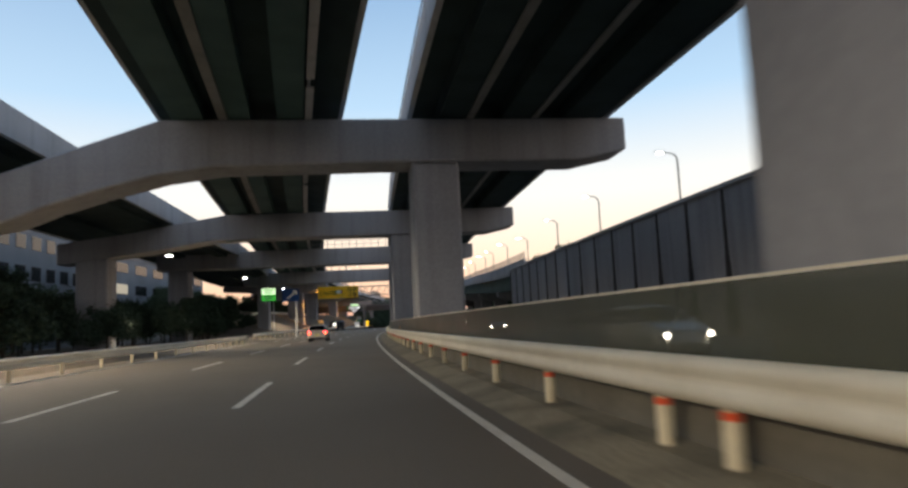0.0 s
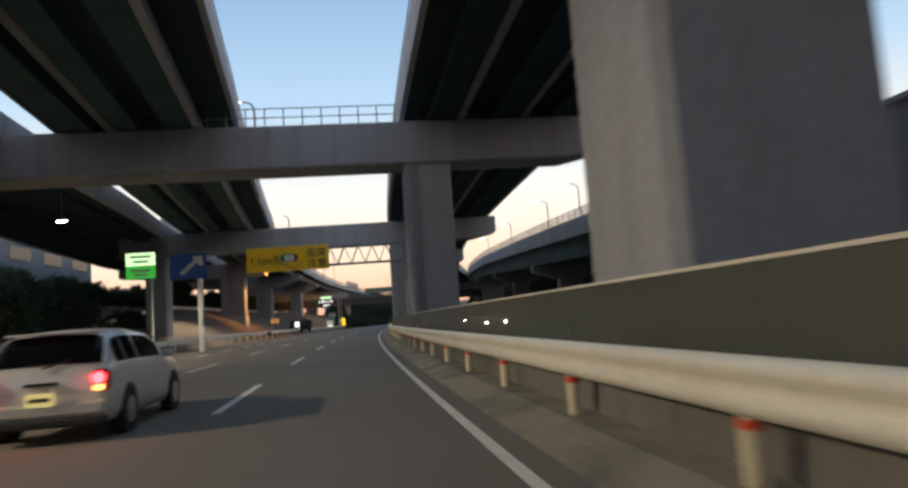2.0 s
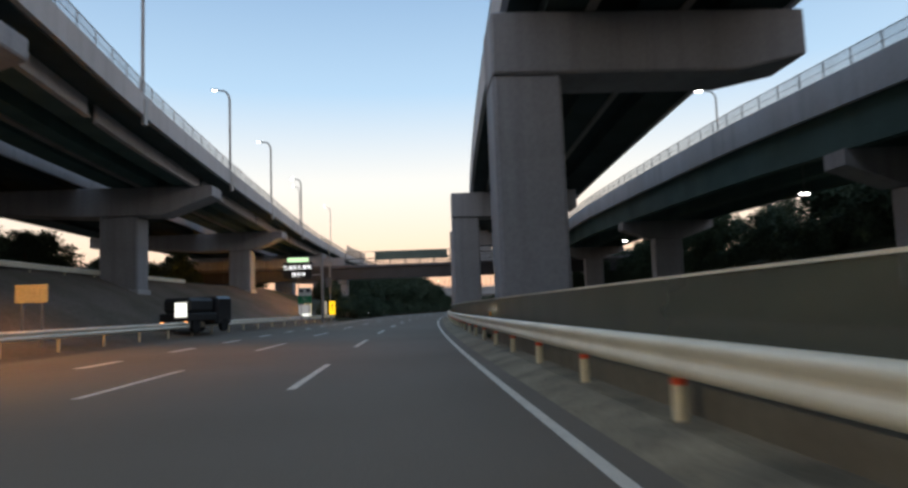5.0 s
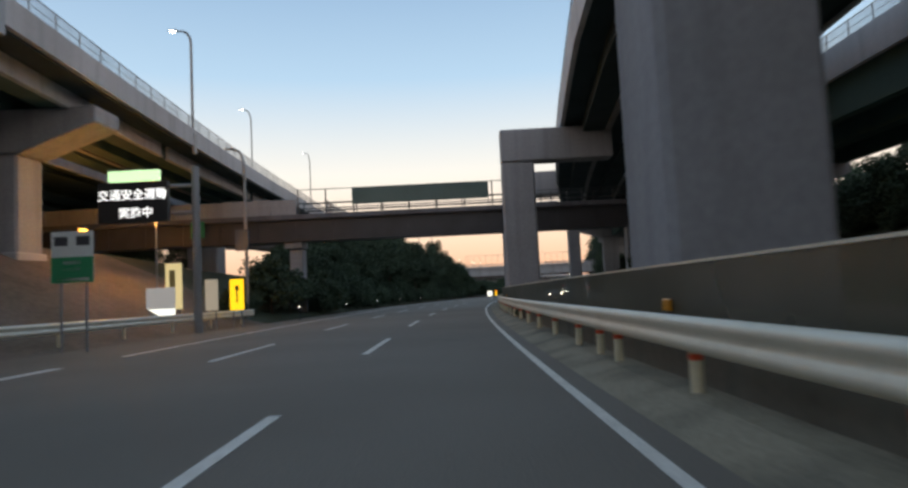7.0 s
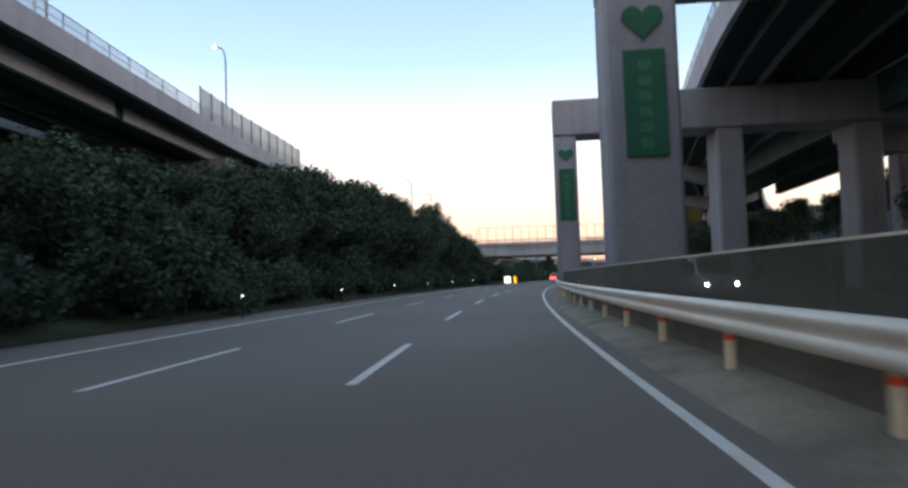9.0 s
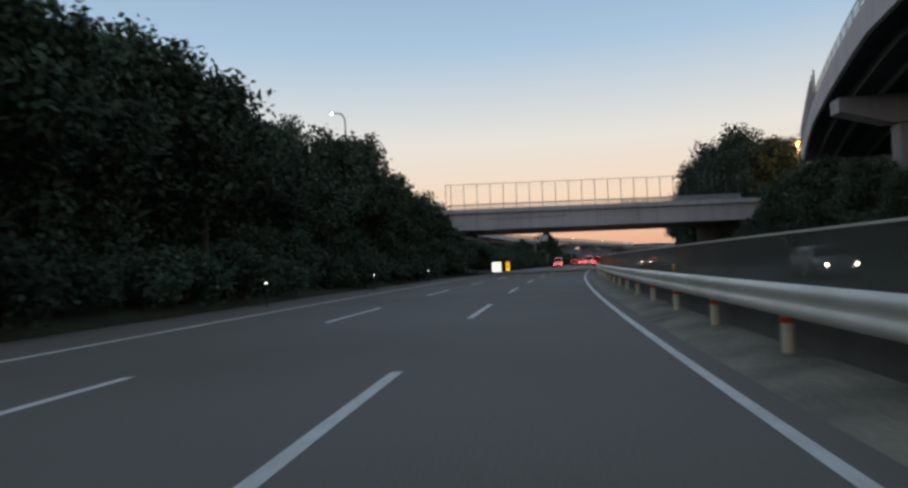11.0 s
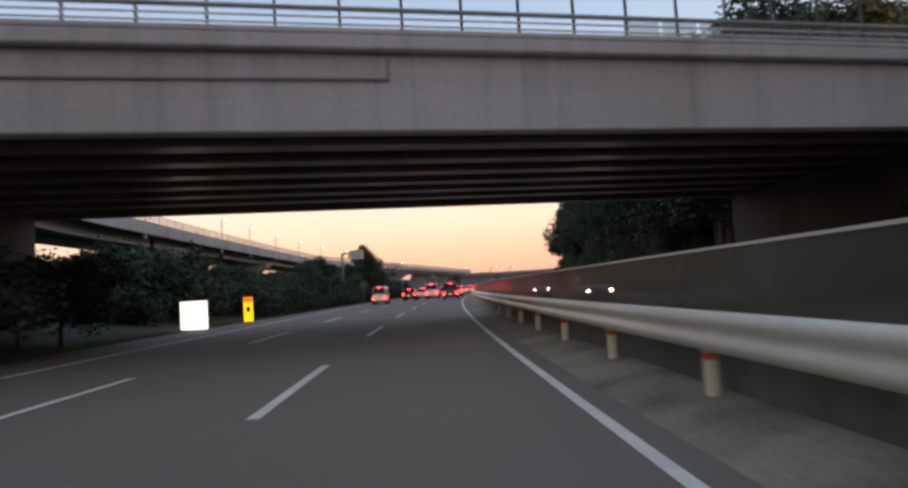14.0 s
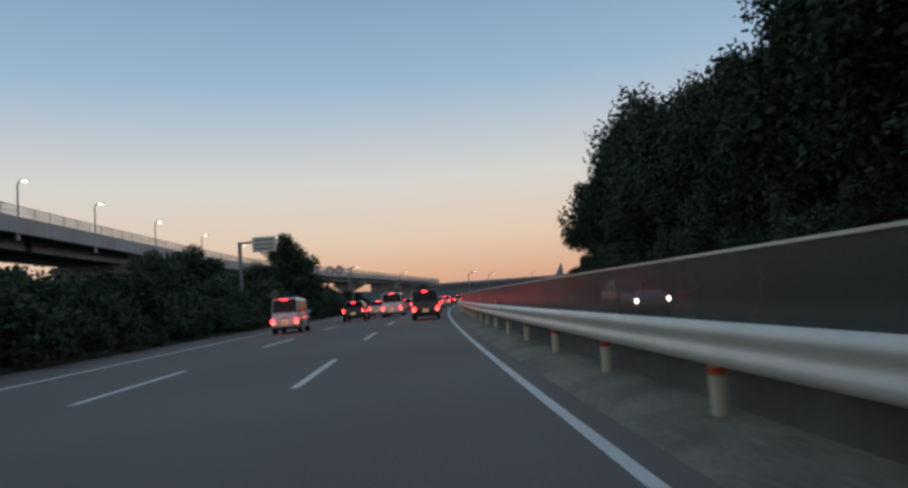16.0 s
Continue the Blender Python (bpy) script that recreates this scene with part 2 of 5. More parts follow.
# ---- ground and carriageways ----
S0, S1 = -45.0, 640.0
bm = bmesh.new()
sweep(bm, [(-13.4, 0.0), (0.35, 0.0)], S0, S1, 5, closed=False)
tagged(part("road", tidy(bm), ASPHALT), "dark grey three-lane motorway asphalt with worn wheel tracks", "road", kind="structure")
bm = bmesh.new()
sweep(bm, [(0.35, 0.0), (0.9, 0.12), (4.1, 0.15)], S0, S1, 5, closed=False)
tagged(part("pavement", tidy(bm), SHOULDER), "dusty grey-brown central reserve beside the edge line", "median", kind="structure")
bm = bmesh.new()
sweep(bm, [(4.1, 0.15), (4.15, 0.0), (15.6, 0.0)], S0, S1, 5, closed=False)
tagged(part("road", tidy(bm), ASPHALT), "dark asphalt of the opposite carriageway behind the median screen", "road", kind="structure")
bm = bmesh.new()
vs = [bm.verts.new(c) for c in ((-3000, -600, -0.35), (3000, -600, -0.35), (3000, 4000, -0.35), (-3000, 4000, -0.35))]
bm.faces.new(vs)
tagged(part("ground", bm, GRASS_GROUND), "dark rough ground reaching to the horizon", "ground", kind="structure")

# road markings
bm = bmesh.new()
sweep(bm, rect(-0.085, 0.045, 0.002, 0.006), S0, S1, 3)
tagged(part("trim", tidy(bm), PAINT), "solid white edge line along the median", "road marking", kind="structure")
bm = bmesh.new()
sweep(bm, rect(-3 * LANE - 0.02, -3 * LANE + 0.14, 0.002, 0.006), 190, S1, 3)
tagged(part("trim", tidy(bm), PAINT), "solid white edge line along the verge", "road marking", kind="structure")
bm = bmesh.new()
sweep(bm, rect(-3 * LANE - 0.05, -3 * LANE + 0.14, 0.002, 0.006), S0, 60, 3, across=line([(-45, -1.2), (10, -1.0), (60, -1.4)]))
tagged(part("trim", tidy(bm), PAINT), "solid white edge line beside the merging lane", "road marking", kind="structure")
for lane in (1, 2):
    line_thing = thing("trim", "dashed white lane line of single painted dashes", "road marking", kind="structure")
    k = -3
    while 13.35 * k < 500:
        bm = bmesh.new()
        sweep(bm, rect(-lane * LANE - 0.075, -lane * LANE + 0.075, 0.002, 0.006), 13.35 * k, 13.35 * k + 5.34, 2.7)
        part("dash", tidy(bm), PAINT, line_thing)
        k += 1
line_thing = thing("trim", "short white dashes between the main lanes and the merging lane", "road marking", kind="structure")
for k in range(18):
    s = 62 + k * 7.2
    bm = bmesh.new()
    sweep(bm, rect(-3 * LANE - 0.15, -3 * LANE + 0.15, 0.002, 0.006), s, s + 2.6, 2.6)
    part("dash", tidy(bm), PAINT, line_thing)

# ---- median guard rail ----
rail = thing("guard_rail", "galvanised steel guard rail on cream posts along the median", "guard rail")
W_BEAM = [(0.0, 0.56), (0.028, 0.575), (0.056, 0.6), (0.07, 0.635), (0.068, 0.67), (0.04, 0.71), (0.026, 0.745), (0.04, 0.78), (0.068, 0.82), (0.07, 0.855), (0.056, 0.89), (0.028, 0.915), (0.0, 0.93)]
bm = bmesh.new()
prof = [(0.97 - d, z) for d, z in W_BEAM] + [(0.985 - d, z) for d, z in reversed(W_BEAM)]
sweep(bm, prof, S0, 470, 2.0)
part("beam", tidy(bm), ZINC, rail, "galvanised corrugated beam", smooth=True)
bm = bmesh.new()
rod(bm, (0, 0, -0.3), (0, 0, 0.72), 0.07, sides=16)
rod(bm, (0, 0, 0.72), (0, 0, 0.74), 0.07, 0.05, sides=16)
post_mesh = part("post", tidy(bm), POST_WHITE, rail, "cream painted round post")
bm = bmesh.new()
rod(bm, (0, 0, 0.335), (0, 0, 0.4), 0.074, sides=16)
part("band", tidy(bm), BAND_RED, post_mesh, "orange-red reflective band")
POST_RUNS = ((-41.4, -6.4, 10), (-6.4, 35.2, 12), (35.2, 73.4, 11), (73.4, 113.6, 11), (113.6, 178.3, 18), (178.3, 223.2, 13), (223.2, 300.5, 22), (300.5, 464.3, 46))
post_mesh.matrix_world = stand(-44.9, 1.06, 0.13)
places = [a + (b - a) * k / n for a, b, n in POST_RUNS for k in range(n)] + [-7.5, 112.0, 183.1]
for s in places:
    copy_thing(post_mesh, stand(s, 1.06, 0.13))

# ---- clear median screen ----
TAN = material("sandy_concrete", (0.2, 0.185, 0.15), 0.9, spots=0.15, coarse=0.6, fine=9, bump=0.3, streak=True, stain=0.6)
screen = thing("median_screen", "grimy see-through panel screen with thin pale rail on the median", "screen")
bm = bmesh.new()
sweep(bm, rect(1.34, 1.352, 0.1, 1.5), S0, 480, 4.0)
ob = part("panel", tidy(bm), SCREEN, screen, "dark grimy translucent panels")
bm = bmesh.new()
sweep(bm, rect(1.325, 1.367, 1.5, 1.53), S0, 480, 4.0)
part("top_rail", tidy(bm), ZINC, screen, "thin pale top rail")
bm = bmesh.new()
sweep(bm, [(1.3, 0.1), (1.42, 0.1), (1.40, 0.5), (1.32, 0.5)], S0, 480, 4.0)
part("kerb", tidy(bm), TAN, screen, "low sandy concrete base")
s = -44.0
while s < 480:
    bm = bmesh.new()
    box(bm, (0.37, -0.03, 0), (0.42, 0.03, 1.4))
    ob = part("stanchion", tidy(bm), GREY_METAL, screen)
    ob.matrix_world = stand(s, 1.0, 0.1)
    s += 8.0


# ---- portal piers of the elevated roads ----
def pier(s, cap, column, extra=(), depth=2.2, top=8.85, label="grey concrete portal pier carrying the elevated roads"):
    """A concrete pier: the outline of its cap in (u, z) and its columns as (u0, u1) or (u0, u1, top)."""
    p = thing("bridge_pier", label, "bridge pier", "portal piers", at=stand(s, 0))
    bm = bmesh.new()
    extrude(bm, cap, depth + 0.2)
    bmesh.ops.bevel(bm, geom=bm.edges[:], offset=0.07, segments=1, affect="EDGES", profile=0.5)
    part("cap", tidy(bm), CONCRETE, p)
    for c in column:
        bm = bmesh.new()
        box(bm, (c[0], 0.1, -0.4), (c[1], depth + 0.1, c[2] if len(c) > 2 else top), bevel=0.12)
        part("column", tidy(bm), CONCRETE, p)
    return p


CU0, CU1 = 1.46, 3.75
right_end = [(9.8, 8.85), (12.15, 9.35), (12.15, 10.95)]
pier(-9.4, [(-22, 5.2), (-16, 6.3), (-9.5, 8.6)] + right_end + [(-9.5, 10.95), (-16, 8.5), (-22, 7.2)], [(1.64, CU1), (-21.6, -19.2, 5.6)])
pier(20.0, [(-23, 5.4), (-16.5, 6.35), (-14.9, 7.0), (-12.5, 7.75), (-10, 8.4), (-7.5, 8.75), (0, 8.85)] + right_end + [(-9.9, 10.95), (-13.3, 9.75), (-16.5, 8.6), (-23, 7.3)], [(CU0, CU1), (-22.8, -20.2, 5.7)])
pier(47.0, [(-25.5, 7.2), (-19.2, 7.9), (-16.4, 8.3), (-13.6, 8.75), (-10, 8.85)] + right_end + [(-12.0, 10.95), (-16, 10.3), (-19.2, 9.7), (-25.5, 8.9)], [(CU0, CU1), (-24.1, -21.6, 7.6)])
walkway = pier(75.0, [(-26.5, 8.85)] + right_end + [(-26.5, 10.95)], [(CU0, CU1), (-25.2, -22.8)])
for x in (1.75, 1.93, 2.1):
    bm = bmesh.new()
    rod(bm, (x, 0.04, 0.0), (x, 0.04, 8.85), 0.05, sides=8)
    part("drain_pipe", tidy(bm), GREY_METAL, walkway, "thin grey pipe")
pier(110.0, [(-24, 8.85)] + right_end + [(-24, 10.95)], [(CU0, CU1), (-21.7, -19.8)])
pier(143.5, [(CU0, 8.85)] + right_end + [(CU0, 10.95)], [(CU0, CU1)])
pier(180.0, [(CU0, 8.85)] + right_end + [(CU0, 10.95)], [(CU0, CU1)])
pier(214.4, [(1.38, 9.35), (8.4, 9.35), (8.4, 11.4), (1.38, 11.4)], [(1.38, 3.45)], depth=1.3, top=9.35)
pier(240.5, [(1.8, 10.6), (7.5, 10.6), (7.5, 13.0), (1.8, 13.0)], [(1.8, 4.12, 10.6)], top=10.6)
pier(256.0, [(6.4, 8.8), (22, 8.8), (22, 10.95), (6.4, 10.95)], [(9.3, 10.7, 8.8), (16.2, 17.6, 8.8)], top=8.8)
pier(265.0, [(1.05, 10.6), (8.8, 10.6), (8.8, 13.0), (1.05, 13.0)], [(1.05, 2.55, 10.6)], top=10.6)


# ---- elevated roads ----
def elevated(name, label, edge, width, top, s0, s1, girders, deep=1.1, fence=True, right=True, steel=STEEL_GREEN, pale=(), rim=(-0.95, 0.55), webs=()):
    """A deck whose road-side face follows edge(s), to the right of it or to the left. girders: (offset, half width) across it; rim: foot and top of the parapet; webs: offsets of pale girder webs."""
    lift, up = (0.4 if webs else 0.0), rim[1] - 0.55
    d = thing(name, label, "elevated road", kind="structure")
    w = width if right else -width
    sg = 1 if right else -1
    over = lambda a, b, z0, z1: [(a * sg, z0), (b * sg, z0), (b * sg, z1), (a * sg, z1)]
    bm = bmesh.new()
    sweep(bm, [(u, z + lift) for u, z in ((0.25 * sg, -0.85), (1.6 * sg, -0.72), (w - 1.6 * sg, -0.72), (w - 0.25 * sg, -0.85), (w - 0.25 * sg, -0.45), (0.25 * sg, -0.45))], s0, s1, 4, edge, top)
    part("slab", tidy(bm), STEEL_GREEN, d, "dark green steel deck")
    for a in (0.0, width - 0.25):
        bm = bmesh.new()
        sweep(bm, over(a, a + 0.25, *rim), s0, s1, 4, edge, top)
        part("parapet", tidy(bm), CONCRETE_NEW, d, "pale grey concrete parapet")
    for a, hw in girders:
        bm = bmesh.new()
        sweep(bm, over(a - hw, a + hw, -deep, -0.7 + lift), s0, s1, 4, edge, top)
        part("girder", tidy(bm), steel, d, "dark green steel girder")
    for a, hw in pale:
        bm = bmesh.new()
        sweep(bm, over(a - hw, a + hw, -deep - 0.1, -deep + 0.35), s0, s1, 4, edge, top)
        part("flange", tidy(bm), GIRDER_GREY, d, "grey lower flange")
    for a in webs:
        s = s0
        while s < s1:
            e = min(s + 20.0, s1)
            bm = bmesh.new()
            sweep(bm, over(a - 0.06, a + 0.06, -1.15, -0.72 + lift), s + 0.5, e - 0.5, 4, edge, top)
            sweep(bm, over(a - 0.2, a + 0.12, -1.2, -1.15), s + 0.5, e - 0.5, 4, edge, top)
            part("web", tidy(bm), CONCRETE_NEW, d, "pale painted girder web")
            s += 20.0
    if not fence:
        return d
    bm = bmesh.new()
    for a in (0.1, width - 0.1):
        sweep(bm, over(a - 0.02, a + 0.02, 1.3 + up, 1.335 + up), s0, s1, 4, edge, top)
        sweep(bm, over(a - 0.012, a + 0.012, 0.9 + up, 0.92 + up), s0, s1, 4, edge, top)
    part("handrail", tidy(bm), GREY_METAL, d, "grey metal rails")
    bm = bmesh.new()
    sweep(bm, over(0.09, 0.1, rim[1], 1.3 + up), s0, s1, 4, edge, top)
    part("mesh_panel", tidy(bm), MESH, d, "fine grey fence mesh")
    s = s0
    bm = bmesh.new()
    while s < s1:
        bmx = Matrix.Translation(spot(s, edge(s) + 0.1 * sg, top(s) + rim[1]))
        box(bm, (-0.025, -0.025, 0), (0.025, 0.025, 0.8), bmx)
        s += 2.0
    part("fence_posts", tidy(bm), GREY_METAL, d, "row of grey fence posts")
    return d


level = lambda z: (lambda s: z)
right_edge = line([(-45, 1.45), (130, 1.5), (150, 2.1), (198, 3.8), (211, 4.95), (250, 8.0), (300, 13.5), (311, 15.7), (325, 18.6), (339, 21.8), (351, 24.4), (365, 27.8), (420, 42)])
elevated("viaduct_right", "elevated road on dark green girders over the median", right_edge, 10.6, level(12.45), -45, 420, [(2.2, 0.8), (5.3, 0.8), (8.4, 0.8)], deep=1.45, pale=((2.9, 0.17), (6.1, 0.14)))
left_edge = line([(-45, 3.6), (20, -1.5), (47, -3.9), (75, -6.4), (98, -8.8), (119, -11.0), (136, -13.2), (160, -15.3), (195, -17.2), (215, -18.6), (246, -20.8), (270, -23.2), (330, -26.5), (380, -28.5), (420, -29.5), (460, -30.5), (500, -30.0), (553, -28.5), (610, -31.0), (670, -36.0)])
left_top = line([(-45, 12.1), (280, 12.1), (330, 10.6), (380, 8.5), (460, 7.7), (500, 8.0), (670, 8.2)])
# lighter green girders: sky light from the open side is put into their colour
elevated("viaduct_left", "curving elevated road with pale parapet on concrete piers", left_edge, 9.0, left_top, -45, 668, [(2.6, 0.6), (4.9, 0.5), (7.2, 0.7)], right=False, steel=GREEN_PAINT, pale=((5.6, 0.2),), rim=(-0.35, 0.8), webs=(1.8,))
far_edge = line([(-45, -16.7), (75, -16.7), (98, -18.3), (140, -23.5)])
elevated("viaduct_far", "second elevated road on the far side of the merging lanes", far_edge, 12.0, level(11.45), -45, 135, [(2.0, 0.6), (7.0, 0.6)], right=False, fence=False)
side_edge = level(17.0)
side_top = line([(66, 7.5), (81, 7.7), (97, 8.13), (140, 9.75), (160, 10.6), (200, 11.6), (300, 12.2)])
elevated("viaduct_side", "elevated road with pale parapet and rails beyond the opposite carriageway", side_edge, 9.0, side_top, 66.7, 300, [(0.75, 0.3), (4.5, 0.5), (8.2, 0.3)], deep=2.75, steel=GREEN_PAINT)
outer_edge = lambda s: left_edge(s) - 10.2
elevated("viaduct_outer", "second deck beside the curving elevated road", outer_edge, 14.0, level(12.3), 112, 345, [(2.0, 0.7), (6.5, 0.7), (11.0, 0.7)], right=False, fence=False)

# ribbed wall
RUST_DARK = material("dark_streaked_steel", (0.045, 0.04, 0.036), 0.8, spots=0.2, coarse=0.8, stain=0.5, streak=True)
wall = thing("retaining_wall", "grey ribbed retaining wall beyond the opposite carriageway", "retaining wall", kind="structure")
bm = bmesh.new()
sweep(bm, rect(17.0, 17.8, -0.4, 7.3), -45, 76.5, 4)
part("wall_face", tidy(bm), CONCRETE, wall)
bm = bmesh.new()
sweep(bm, rect(16.9, 17.9, 7.3, 7.5), -45, 76.5, 4)
part("coping", tidy(bm), CONCRETE_NEW, wall, "pale coping")
s = -44.0
while s < 77:
    bm = bmesh.new()
    a, b = 0.2 + 0.08 * math.sin(s * 1.7), 0.2 + 0.1 * math.cos(s * 2.3)
    extrude(bm, [(-0.1, 7.2), (0.1, 7.2), (0.14, 4.0), (0.16 + b * 0.6, 2.4), (0.2 + b * 1.6, 1.2), (0.24 + b * 1.8, 0.0), (-0.24 - a * 1.8, 0.0), (-0.2 - a * 1.6, 1.2), (-0.16 - a * 0.6, 2.4), (-0.14, 4.0)], 0.06, pose(0, 0, 0, 0, 0, 90))
    ob = part("rib", tidy(bm), RUST_DARK, wall, "dark streaked joint strip")
    ob.matrix_world = stand(s, 17.0, 0.0)
    s += 4.0


# ---- bridges over the road ----
def railing(parent, u0, u1, y, z, high, gap, rails, mat, thick=0.05):
    """Upright posts, each a part, and level rails along x."""
    n = round((u1 - u0) / gap)
    bm = bmesh.new()
    box(bm, (-thick / 2, -thick / 2, 0), (thick / 2, thick / 2, high))
    first = part("post", tidy(bm), mat, parent)
    first.matrix_local = pose(u0, y, z)
    for k in range(1, n + 1):
        c = first.copy()
        scene.collection.objects.link(c)
        c.matrix_local = pose(u0 + (u1 - u0) * k / n, y, z)
    for h in rails:
        bm = bmesh.new()
        rod(bm, (u0, y, z + h), (u1, y, z + h), thick * 0.5, sides=6)
        part("rail", tidy(bm), mat, parent)


railing(walkway, -9.6, 1.2, 0.4, 10.95, 0.95, 0.9, (0.5, 0.95), GREY_METAL, 0.06)
DARK_EDGE = material("weathered_concrete", (0.15, 0.15, 0.165), 0.85, spots=0.15, coarse=0.5, fine=7, bump=0.3, streak=True, stain=0.6)
POST_DARK = material("dark_grey_metal", (0.11, 0.115, 0.12), 0.5, 0.4, spots=0.1, stain=0.3)
BOARD = material("dark_board", (0.1, 0.15, 0.135), 0.6, spots=0.1, stain=0.3)
cross = thing("overbridge", "narrow road bridge with dark steel girders crossing over the motorway", "bridge", kind="structure", at=stand(226.7, 0, 0, 3))
for y in (0.0, 0.7, 1.4):
    bm = bmesh.new()
    box(bm, (-75, y, 6.05), (60, y + 0.3, 7.75), bevel=0.03)
    box(bm, (-75, y - 0.12, 6.0), (60, y + 0.42, 6.08))
    part("girder", tidy(bm), STEEL_DARK, cross)
for x in np.arange(-72, 60, 3.0):
    bm = bmesh.new()
    box(bm, (x, -0.07, 6.08), (x + 0.03, 0.0, 7.75))
    part("stiffener", tidy(bm), STEEL_DARK, cross)
bm = bmesh.new()
box(bm, (-75, -0.4, 7.75), (60, 2.1, 8.15), bevel=0.04)
part("deck", tidy(bm), DARK_EDGE, cross, "dark weathered concrete deck edge")
railing(cross, -14.65, 3.1, -0.28, 8.15, 2.0, 2.22, (0.2, 0.42, 0.85), POST_DARK, 0.1)
railing(cross, 3.1, 55, -0.28, 8.15, 1.0, 2.5, (0.3, 0.65, 1.0), POST_DARK, 0.07)
railing(cross, -14.65, 16, 1.98, 8.15, 1.1, 2.2, (0.55, 1.1), POST_DARK, 0.07)
for k in range(20):
    bm = bmesh.new()
    box(bm, (-14.8 - 2.0 * (k + 1) + 0.03, -0.38, 8.15), (-14.8 - 2.0 * k, -0.26, 9.35 + 0.02 * (k % 3)), bevel=0.02)
    part("parapet_panel", tidy(bm), CONCRETE, cross, "weathered concrete parapet panel")
bm = bmesh.new()
rod(bm, (-14.65, -0.28, 10.1), (3.1, -0.28, 10.1), 0.035, sides=6)
part("rail", bm, POST_DARK, cross)
bm = bmesh.new()
box(bm, (-10.3, -0.43, 8.75), (0.6, -0.36, 10.05), bevel=0.01)
part("sign_board", tidy(bm), BOARD, cross, "long dark green board on the bridge rail")
for u in (-15.1, 19.0, 32):
    bm = bmesh.new()
    box(bm, (u - 0.55, 0.5, -0.4), (u + 0.55, 1.9, 5.4), bevel=0.08)
    part("column", tidy(bm), CONCRETE, cross, "concrete bridge column")
    bm = bmesh.new()
    box(bm, (u - 0.85, 0.1, 5.5), (u + 0.58, 2.3, 6.0), bevel=0.06)
    part("column_cap", tidy(bm), CONCRETE, cross)

BEAM_STEEL = material("brown_painted_steel", (0.27, 0.2, 0.17), 0.38, 0.35, spots=0.12, coarse=0.6, stain=0.5, streak=True)
b2 = thing("overbridge", "pale concrete road bridge with a tall wire fence over the motorway", "bridge", kind="structure", at=stand(342.3, 0, 0, 12))
for k in range(8):
    y = 0.3 + k * 2.09
    bm = bmesh.new()
    if k in (0, 7):
        box(bm, (-15.3, y, 5.0), (19.5, y + 0.5, 6.85), bevel=0.04)
    else:
        box(bm, (-15.3, y, 5.2), (19.5, y + 0.35, 6.85))
        box(bm, (-15.3, y - 0.2, 5.1), (19.5, y + 0.55, 5.25))
    part("beam", tidy(bm), CONCRETE_NEW if k == 0 else BEAM_STEEL, b2, "" if k == 0 else "brown painted steel girder")
for y in (1.9, 6.0, 10.2):
    for x in np.arange(-12, 18, 3.4):
        bm = bmesh.new()
        rod(bm, (x, y - 0.9, 5.7), (x + 1.2, y + 0.5, 6.2), 0.05, sides=6)
        part("bracing", tidy(bm), WHITE_METAL, b2, "pale steel bracing")
bm = bmesh.new()
box(bm, (-22, 0, 6.85), (30, 15.6, 7.2), bevel=0.04)
part("deck", tidy(bm), CONCRETE_NEW, b2)
bm = bmesh.new()
box(bm, (-22, 0, 7.2), (30, 0.3, 7.35), bevel=0.03)
part("kerb", tidy(bm), CONCRETE_NEW, b2, "pale concrete edge kerb")
railing(b2, -14.85, 17.0, 0.15, 7.35, 2.75, 1.448, (2.75,), STEEL_DARK, 0.06)
for h, r, mat in ((0.1, 0.028, WHITE_METAL), (0.27, 0.028, WHITE_METAL), (0.47, 0.065, GREY_METAL)):
    bm = bmesh.new()
    rod(bm, (-15.1, 0.11, 7.35 + h), (17.2, 0.11, 7.35 + h), r, sides=8)
    part("guard_bar", tidy(bm), mat, b2, "level guard bar at the foot of the fence")
for k in range(12):
    bm = bmesh.new()
    box(bm, (3.9 + k * 1.1, 0.16, 7.36), (4.9 + k * 1.1, 0.19, 7.86), bevel=0.008)
    part("guard_panel", tidy(bm), MESH, b2, "hazy pale guard panel")
railing(b2, -15.42, -14.85, 0.15, 7.35, 2.75, 0.57, (0.22, 0.42, 2.75), STEEL_DARK, 0.06)
railing(b2, -22.0, -15.9, 0.15, 7.35, 0.55, 2.0, (0.2, 0.42, 0.55), GREY_METAL, 0.16)
bm = bmesh.new()
for h in (1.0, 1.5, 2.0, 2.4):
    rod(bm, (-15.4, 0.15, 7.35 + h), (-13.4 if h < 2.3 else 17, 0.15, 7.35 + h), 0.012 if h < 2.3 else 0.006, sides=4)
part("fence_wire", tidy(bm), GREY_METAL, b2, "thin fence wires")
bm = bmesh.new()
rod(bm, (-11, 0.26, 6.2), (-2.2, 0.26, 6.23), 0.045, sides=8)
rod(bm, (-2.2, 0.26, 6.23), (-2.2, 0.26, 6.7), 0.045, sides=8)
part("conduit", tidy(bm), GREY_METAL, b2, "thin grey conduit")
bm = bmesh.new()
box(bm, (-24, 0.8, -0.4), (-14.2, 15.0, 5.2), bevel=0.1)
part("abutment", tidy(bm), DARK_CONCRETE, b2, "dark concrete abutment with stains")
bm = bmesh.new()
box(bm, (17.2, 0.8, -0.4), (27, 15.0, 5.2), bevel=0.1)
